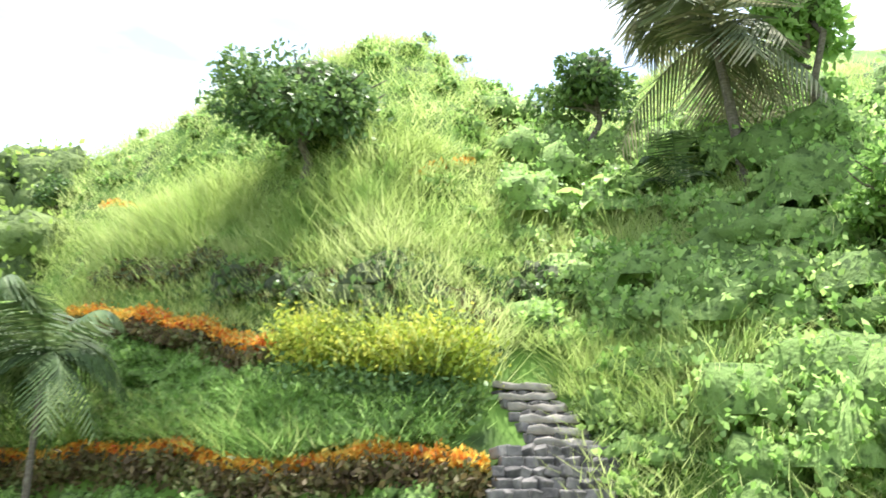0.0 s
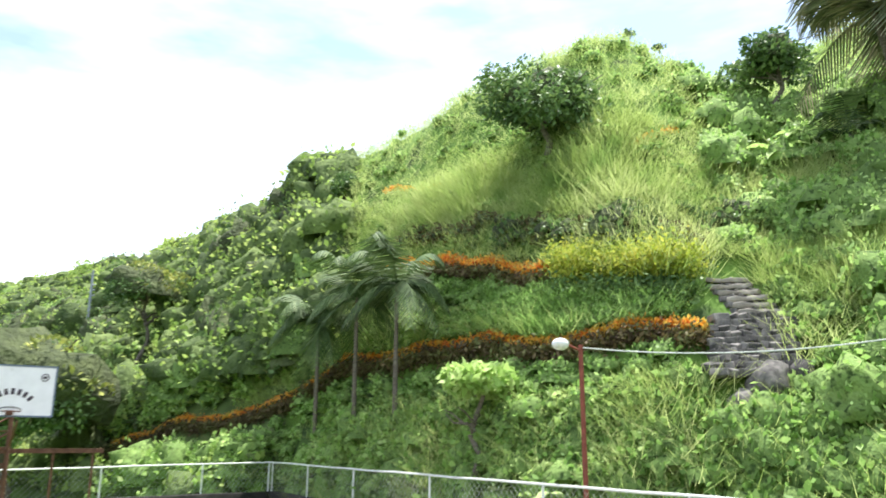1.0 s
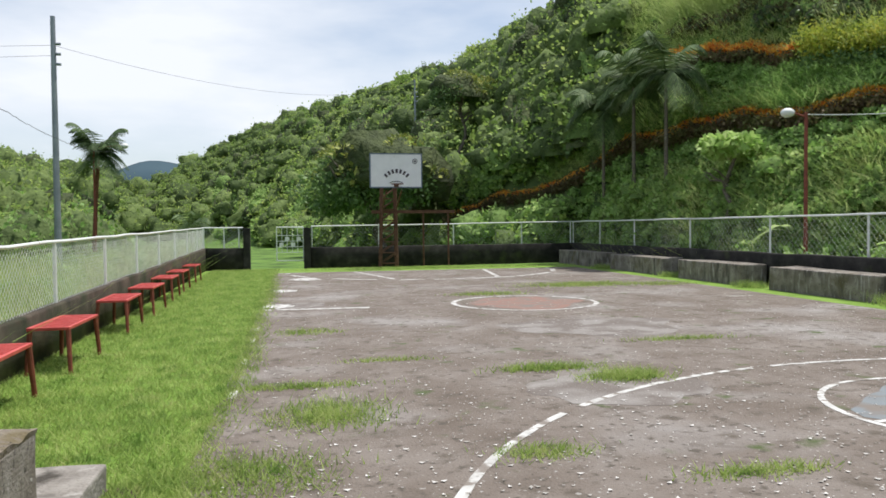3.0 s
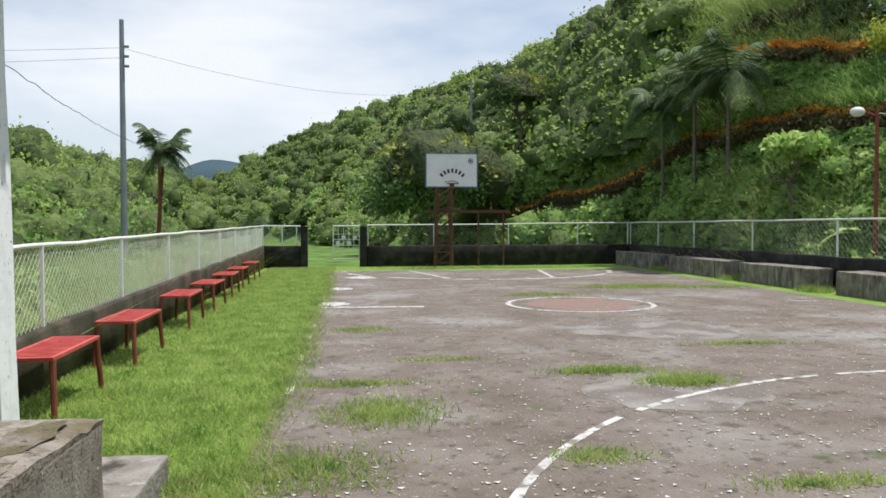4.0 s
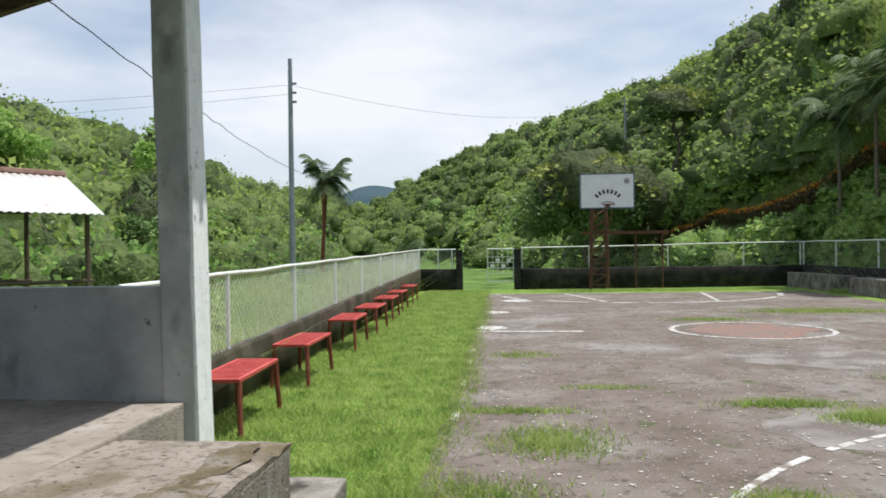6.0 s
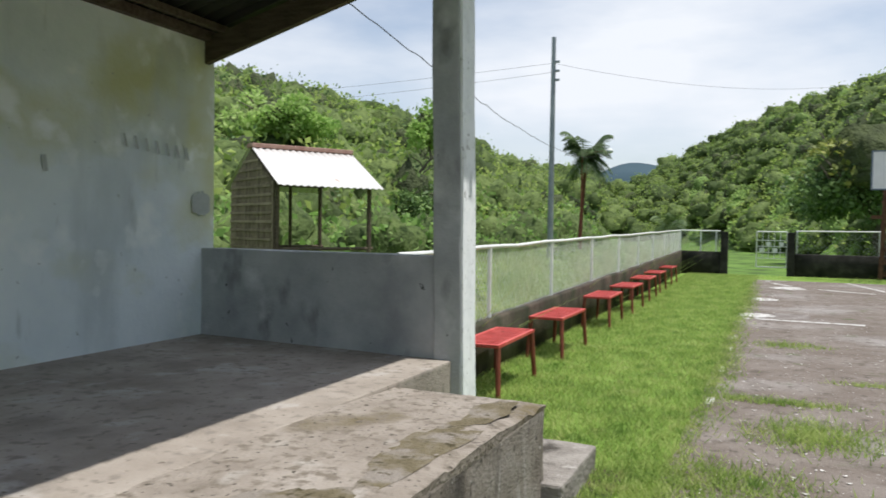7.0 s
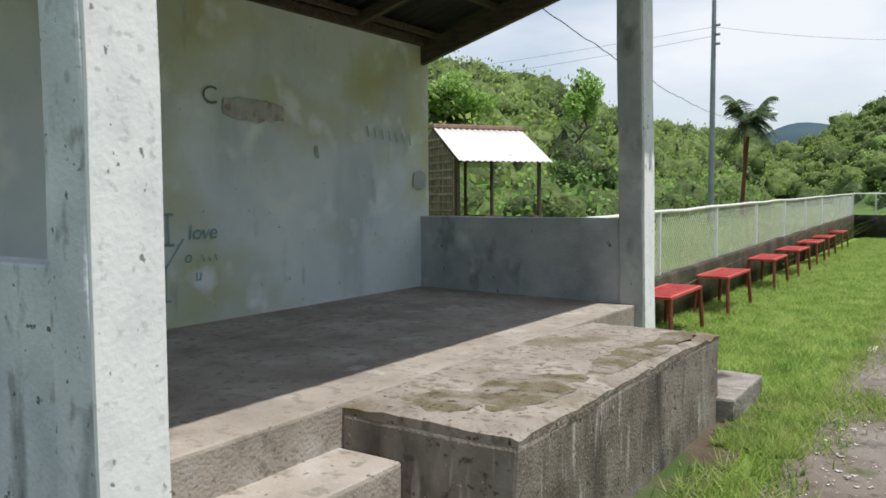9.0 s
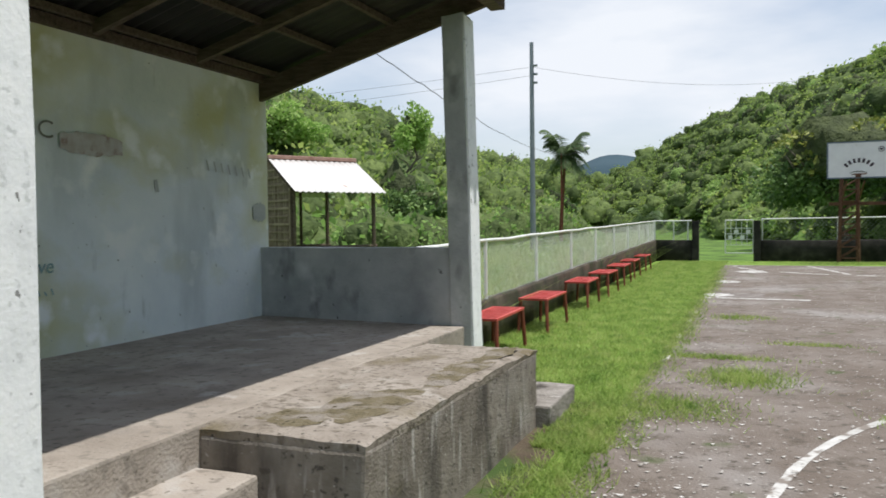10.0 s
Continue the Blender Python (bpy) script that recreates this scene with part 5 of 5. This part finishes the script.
def tree(name, x, y, height, crown, count, leaf, mat, label, seed, trunk=0.14, lift=0.62, lumps=12, stems=1, category="tree", sun_tips=None, core=0.38):
    """A tapered trunk with limbs and a lumpy crown. crown: its three radii; lift: the middle of the crown over the height."""
    rng = np.random.default_rng(seed)
    root = thing(name, (x, y, ground_z(x, y) - 0.05), label, category)
    bm = bmesh.new()
    mid = height * lift
    for s in range(stems):
        o = (rng.normal(size=2) * 0.3) if stems > 1 else np.zeros(2)
        limb(bm, (o[0], o[1], -0.3), (o[0] * 1.6, o[1] * 1.6, mid), trunk, trunk * 0.5, rng, 5)
    for k in range(9):
        a = rng.uniform(0, 6.28)
        z = mid * rng.uniform(0.55, 1.0)
        limb(bm, (0, 0, z), (crown[0] * 0.65 * math.cos(a), crown[1] * 0.65 * math.sin(a), z + crown[2] * rng.uniform(0.2, 0.8)), trunk * 0.45, trunk * 0.12, rng)
    part("trunk", bm, BARK, root)
    c0 = np.array((0, 0, mid + crown[2] * 0.02))
    p, way = clump_points(rng, (0, 0, mid), crown, count, lumps)
    v, f = leaves(rng, p, np.full(count, leaf), 0.5, 0.25, way, 0.8)
    mesh_np("crown", v, f, mat, root)
    # upward leaves in a lighter material: the sunlit top is put in by colour
    if sun_tips:
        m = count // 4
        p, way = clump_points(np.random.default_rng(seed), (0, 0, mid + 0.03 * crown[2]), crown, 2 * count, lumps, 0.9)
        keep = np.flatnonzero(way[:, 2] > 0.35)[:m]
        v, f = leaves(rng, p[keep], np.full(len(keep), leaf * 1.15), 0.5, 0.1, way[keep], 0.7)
        tagged(mesh_np("sun_toned_leaves", v, f, sun_tips, root), "lighter upper leaves with sunlight put into their colour")
    # dark dome whose colour carries the shade inside the crown
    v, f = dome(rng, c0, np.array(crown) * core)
    tagged(mesh_np("gap_shade", v, f, SHADE_DARK, root, smooth=True), "inner foliage dome, shade between leaves in its dark colour")
    return root


def palm(name, x, y, height, fronds, long, label, seed, trunk=0.11, mat=None, bark=None, lean=(0, 0), droop=1.0, category="palm tree", leaflet=0.42):
    """A ringed trunk and a crown of arching fronds, each a stem with hanging leaflets."""
    rng = np.random.default_rng(seed)
    root = thing(name, (x, y, ground_z(x, y) - 0.05), label, category)
    bm = bmesh.new()
    n = 14
    at = [Vector((lean[0] * (k / n) ** 1.6, lean[1] * (k / n) ** 1.6, -0.3 + (height + 0.3) * k / n)) for k in range(n + 1)]
    for k in range(n):
        tube(bm, at[k], at[k + 1], trunk * (1.15 - 0.4 * k / n), trunk * (1.08 - 0.4 * k / n), 9)
    part("trunk", bm, bark or BARK, root)
    top = at[-1]
    for k in range(fronds):
        a = k * 2.4 + rng.uniform(-0.3, 0.3)
        up = rng.uniform(-0.4, 2.1)
        length = long * rng.uniform(0.8, 1.1)
        stem, vs = [], []
        for j in range(13):
            u = j / 12
            r = length * u * (1 - 0.18 * u)
            z = length * (up * u - droop * (0.75 + 0.3 * up) * u * u)
            stem.append(np.array([top.x + r * math.cos(a), top.y + r * math.sin(a), top.z + z]))
        side = np.array([-math.sin(a), math.cos(a), 0])
        faces = []
        for j in range(12):
            for w in (0.25, 0.75):
                base = stem[j] * (1 - w) + stem[j + 1] * w
                along = stem[j + 1] - stem[j]
                along /= np.linalg.norm(along)
                size = leaflet * long * (0.35 + 0.9 * math.sin(math.pi * min(1, (j + w) / 12 * 0.92 + 0.08)))
                for s in (-1, 1):
                    way = side * s * 0.8 + along * 0.55 + np.array([0, 0, -0.45 * droop - 0.25 * rng.random()])
                    way /= np.linalg.norm(way)
                    tip = base + way * size
                    wide = along * 0.035 * long * 0.55
                    i = len(vs)
                    vs += [base - wide, base + wide, tip + wide * 0.2, tip - wide * 0.2]
                    faces.append((i, i + 1, i + 2, i + 3))
        for j in range(12):
            i = len(vs)
            w = side * 0.018 * long * 0.5 * (1.2 - j / 12)
            vs += [stem[j] - w, stem[j] + w, stem[j + 1] + w, stem[j + 1] - w]
            faces.append((i, i + 1, i + 2, i + 3))
        mesh_np("frond", np.array(vs), np.array(faces), mat or PALM_LEAF, root)
    return root


tree("mango_tree", 4.5, 41.5, 7.8, (4.5, 3.8, 3.9), 9000, 0.26, DARK_LEAF, "broad olive-green mango tree behind the backboard", 21, 0.25, 0.5, 30, sun_tips=MANGO_LEAF, core=0.62)
tree("mango_tree", 8.2, 45.0, 4.4, (2.2, 2.2, 2.0), 2600, 0.26, DARK_LEAF, "smaller olive-green tree beside the mango tree", 22, 0.2, 0.5, 18, sun_tips=MANGO_LEAF)
tree("umbrella_tree", 10.4, 46.8, 6.3, (2.7, 2.4, 2.0), 5000, 0.17, DARK_LEAF, "round dark umbrella-shaped tree, its sunlit top coloured in lighter leaves, on the hillside", 23, 0.13, 0.70, 18, sun_tips=MANGO_LEAF, core=0.6)
tree("hill_tree", 18.1, 24.4, 3.9, (3.4, 2.6, 2.7), 6500, 0.2, DARK_LEAF, "spreading dark green tree on the grassy hill", 24, 0.13, 0.5, 30)
tree("hill_tree", 17.1, 38.0, 2.2, (0.9, 0.9, 0.9), 1500, 0.18, DARK_LEAF, "small dark tree on the hillside", 25, 0.08, 0.55, 7)
tree("ridge_tree", 17.4, 47.5, 2.3, (1.7, 1.6, 1.2), 3000, 0.22, DARK_LEAF, "dark bushy tree on the ridge", 26, 0.1, 0.5, 9)
tree("ridge_tree", 14.9, 49.5, 1.8, (1.5, 1.4, 1.0), 2000, 0.22, DARK_LEAF, "dark bushy tree on the ridge", 27, 0.1, 0.5, 9)
tree("papaya_tree", 13.1, 21.4, 3.3, (1.35, 1.2, 0.75), 1500, 0.30, SHRUB_LIGHT, "slender light-green tree behind the fence", 28, 0.09, 0.85, 11)
tree("slope_tree", 24.6, 14.4, 6.2, (1.3, 1.3, 2.6), 3600, 0.26, SHRUB, "tall leafy tree on the slope", 29, 0.12, 0.6, 18)
tree("slope_tree", 25.5, 20.5, 4.2, (2.0, 2.0, 1.5), 3600, 0.22, DARK_LEAF, "dark green tree in the saddle of the hills", 30, 0.12, 0.6, 22)
tree("slope_tree", 21.5, 12.2, 3.0, (1.6, 1.6, 1.3), 3200, 0.18, SHRUB, "bushy green tree on the slope", 31, 0.1, 0.5, 20)
tree("bamboo_tree", -16.0, 34.0, 7.4, (1.3, 1.3, 2.0), 2400, 0.26, SHRUB_LIGHT, "feathery light-green tree at the wood's edge", 32, 0.09, 0.75, 9)
tree("wood_tree", -21.0, 29.0, 5.4, (3.0, 3.0, 2.2), 5000, 0.26, SHRUB_LIGHT, "broad light-green tree beyond the hut", 33, 0.18, 0.55, 26)
tree("wood_tree", -15.0, 33.0, 4.6, (2.4, 2.4, 1.9), 3600, 0.24, DARK_LEAF, "dark tree at the edge of the wood", 34, 0.16, 0.55, 12)
for k, (b, s) in enumerate(((2, 1.2), (5, 1.0), (8.5, 1.3), (11, 0.9), (14, 1.2), (16.3, 1.0), (-2, 1.2))):
    r = crest(b) * 0.99
    tree("ridge_tree", r * math.sin(radians(b)), r * math.cos(radians(b)), 2.0 * s, (1.5 * s, 1.4 * s, 1.1 * s), 900, 0.3, WOODS, "small dark tree on the skyline ridge", 40 + k, 0.1, 0.4, 7)
for k, (x, y) in enumerate(((23.6, 25.6), (24.6, 24.9))):
    tree("summit_tree", x, y, 0.9, (0.38, 0.38, 0.2), 160, 0.12, DARK_LEAF, "tiny flat-topped tree on the summit", 60 + k, 0.03, 0.85, 5)

palm("areca_palm", 12.5, 29.6, 5.0, 22, 1.9, "areca palm with a slim pale trunk behind the fence", 71, 0.075, droop=1.05, leaflet=0.34)
palm("areca_palm", 12.75, 27.3, 4.7, 22, 1.9, "areca palm with a slim pale trunk behind the fence", 72, 0.075, droop=1.05, leaflet=0.34)
palm("areca_palm", 13.1, 25.4, 4.6, 22, 1.9, "areca palm with a slim pale trunk behind the fence", 73, 0.075, droop=1.05, leaflet=0.34)
palm("coconut_palm", 24.0, 15.9, 3.7, 20, 3.0, "coconut palm with grey-green drooping fronds on the hill", 74, 0.13, DRY_PALM, None, (-0.5, 0.2), 0.9)
palm("coconut_palm", -8.9, 37.0, 5.05, 36, 1.5, "coconut palm with a reddish trunk down the valley", 75, 0.10, PALM_LEAF, RED_BARK, (0.3, 0), 0.9, leaflet=0.36)
palm("young_palm", 23.6, 17.3, 0.5, 8, 1.3, "young palm on the hillside", 76, 0.09)
palm("young_palm", -6.0, 48.0, 1.6, 9, 1.5, "small dark palm beyond the gate", 77, 0.12)


def banana(x, y, seed):
    rng = np.random.default_rng(seed)
    root = thing("banana_plant", (x, y, ground_z(x, y) - 0.03), "banana plant with broad pale green leaves", "banana plant")
    part("stem", tube(bmesh.new(), (0, 0, -0.2), (0, 0, 0.7), 0.07, 0.05), SHRUB_LIGHT, root)
    for k in range(7):
        a, long = k * 2.4, rng.uniform(0.8, 1.2)
        up = rng.uniform(0.5, 1.4)
        vs, fs = [], []
        for j in range(8):
            u = j / 7
            c = np.array([long * u * math.cos(a), long * u * math.sin(a), 0.65 + long * (up * u - 0.9 * u * u)])
            w = 0.19 * math.sin(math.pi * min(1, u * 0.9 + 0.06)) * np.array([-math.sin(a), math.cos(a), 0])
            vs += [c - w + (0, 0, 0.04), c, c + w + (0, 0, 0.04)]
        for j in range(7):
            i = 3 * j
            fs += [(i, i + 1, i + 4, i + 3), (i + 1, i + 2, i + 5, i + 4)]
        mesh_np("leaf", np.array(vs), np.array(fs), SHRUB_LIGHT, root)


for k, (x, y) in enumerate(((23.3, 18.6), (22.6, 18.9), (13.6, 14.5), (13.4, 18.6))):
    banana(x, y, 80 + k)


# ---- hedges on the terraces ----
def hedge(name, path, high, deep, per_m, leaf, mat, label, seed, under=None, drop=0.0):
    """A clipped row of plants along a path on the slope, with a darker skirt below it where under is given."""
    rng = np.random.default_rng(seed)
    root = thing(name, (path[0][0], path[0][1], ground_z(*path[0])), label, "hedge")
    o = np.array(root.matrix_basis.translation)
    got, dark = [], []
    for a, b in zip(path, path[1:]):
        n = max(2, int(math.dist(a, b) / 0.3))
        for k in range(n):
            x, y = a[0] + (b[0] - a[0]) * k / n, a[1] + (b[1] - a[1]) * k / n
            z = ground_z(x, y)
            h = high * (0.85 + 0.3 * noise.noise((x * 1.3, y * 1.3, seed)))
            m = int(per_m * 0.3)
            p = np.array([x, y, z + h * 0.55]) + rng.normal(size=(m, 3)) * (deep * 0.3, deep * 0.3, h * 0.24)
            out = np.tile((-0.2, -0.2, 0.8), (m, 1))
            got.append(leaves(rng, p - o, np.full(m, leaf), 0.5, 0.0, out, 0.8))
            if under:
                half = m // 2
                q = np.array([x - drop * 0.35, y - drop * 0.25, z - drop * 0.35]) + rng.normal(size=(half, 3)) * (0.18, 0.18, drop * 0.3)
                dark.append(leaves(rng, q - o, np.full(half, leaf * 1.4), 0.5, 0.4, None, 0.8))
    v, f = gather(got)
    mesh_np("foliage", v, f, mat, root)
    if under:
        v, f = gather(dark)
        tagged(mesh_np("skirt", v, f, under, root), "darker lower leaves")
    return root


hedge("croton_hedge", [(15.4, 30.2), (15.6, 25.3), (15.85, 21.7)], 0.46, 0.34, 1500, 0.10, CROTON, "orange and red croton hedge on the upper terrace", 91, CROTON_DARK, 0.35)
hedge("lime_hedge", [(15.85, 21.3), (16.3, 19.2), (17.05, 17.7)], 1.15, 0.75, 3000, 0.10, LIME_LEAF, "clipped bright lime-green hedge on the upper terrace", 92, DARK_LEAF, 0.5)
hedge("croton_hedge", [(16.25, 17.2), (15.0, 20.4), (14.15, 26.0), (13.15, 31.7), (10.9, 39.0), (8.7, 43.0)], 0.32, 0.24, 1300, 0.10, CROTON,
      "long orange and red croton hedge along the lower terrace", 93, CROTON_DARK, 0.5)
hedge("croton_hedge", [(17.4, 34.3), (17.4, 29.4)], 0.3, 0.3, 160, 0.12, CROTON, "sparse orange croton row high on the hill", 94)
hedge("croton_hedge", [(19.3, 21.5), (21.2, 21.4)], 0.3, 0.3, 160, 0.12, CROTON, "sparse orange croton row high on the hill", 95)


# ---- stone stairs on the slope ----
def stone_stairs():
    root = thing("stone_stairs", (16.6, 16.2, 0), "rough stone steps with a dry-stone face climbing the terrace", "stairs")
    rng = np.random.default_rng(5)
    low, high = Vector((16.35, 16.05, 4.15)), Vector((17.7, 17.4, 6.25))
    side = Vector((0.62, -0.78, 0)).normalized()
    base = Vector((16.6, 16.2, 0))
    lump = bpy.data.meshes.new("stone")
    b = rough_up(block((-0.5, -0.5, -0.5), (0.5, 0.5, 0.5), 0.16), 0.07, 2.0)
    b.to_mesh(lump)
    b.free()
    lump.materials.append(STONE)
    turn = math.degrees(math.atan2(side.y, side.x))
    for k in range(6):
        c = high + (low - high) * 0.085 * k + side * (0.10 * k - 0.05) - base
        bm = rough_up(block((-0.46, -0.22, -0.12), (0.46, 0.22, 0.0), 0.04), 0.055, 3.1 + k * 0.7, 4)
        t = part("tread", bm, PALE_STONE, root)
        t.matrix_basis = Matrix.Translation(c) @ pose(0, 0, 0, rng.uniform(-4, 4), rng.uniform(-4, 4), turn + rng.uniform(-9, 9)) @ Matrix.Translation((rng.uniform(-0.1, 0.1), rng.uniform(-0.05, 0.05), 0))
        for j in range(5):
            s = new("stone", lump)
            s.parent = root
            p = c + side * (-0.42 + 0.2 * j) + Vector((-0.1, -0.1, -0.2))
            s.matrix_basis = Matrix.Translation(p) @ pose(0, 0, 0, *rng.uniform(-20, 20, 2), rng.uniform(0, 180)) @ Matrix.Diagonal((0.22, 0.2, 0.15, 1))
    top = high + (low - high) * 0.45 + side * 0.3
    for r in range(10):
        for j in range(9):
            s = new("stone", lump)
            s.parent = root
            p = top.lerp(low, r / 8) - base + side * (-0.85 + 0.19 * j + 0.09 * (r % 2)) + Vector((-0.26, -0.24, -0.14))
            w = rng.uniform(0.18, 0.27)
            s.matrix_basis = Matrix.Translation(p) @ pose(0, 0, 0, *rng.uniform(-20, 20, 2), rng.uniform(0, 180)) @ Matrix.Diagonal((w, w, 0.16, 1))


stone_stairs()
for k, (x, y, s) in enumerate(((16.1, 15.5, 0.45), (16.5, 15.1, 0.32), (15.7, 15.9, 0.3))):
    bm = bmesh.new()
    bmesh.ops.create_icosphere(bm, subdivisions=3, radius=s)
    rough_up(bm, s * 0.3, 2.2 / s * 0.5)
    ob = link("boulder", bm, STONE, smooth=True)
    ob.location = (x, y, ground_z(x, y) + s * 0.35)
    tagged(ob, "grey-brown boulder below the stone steps", "rock", "boulders below the steps")
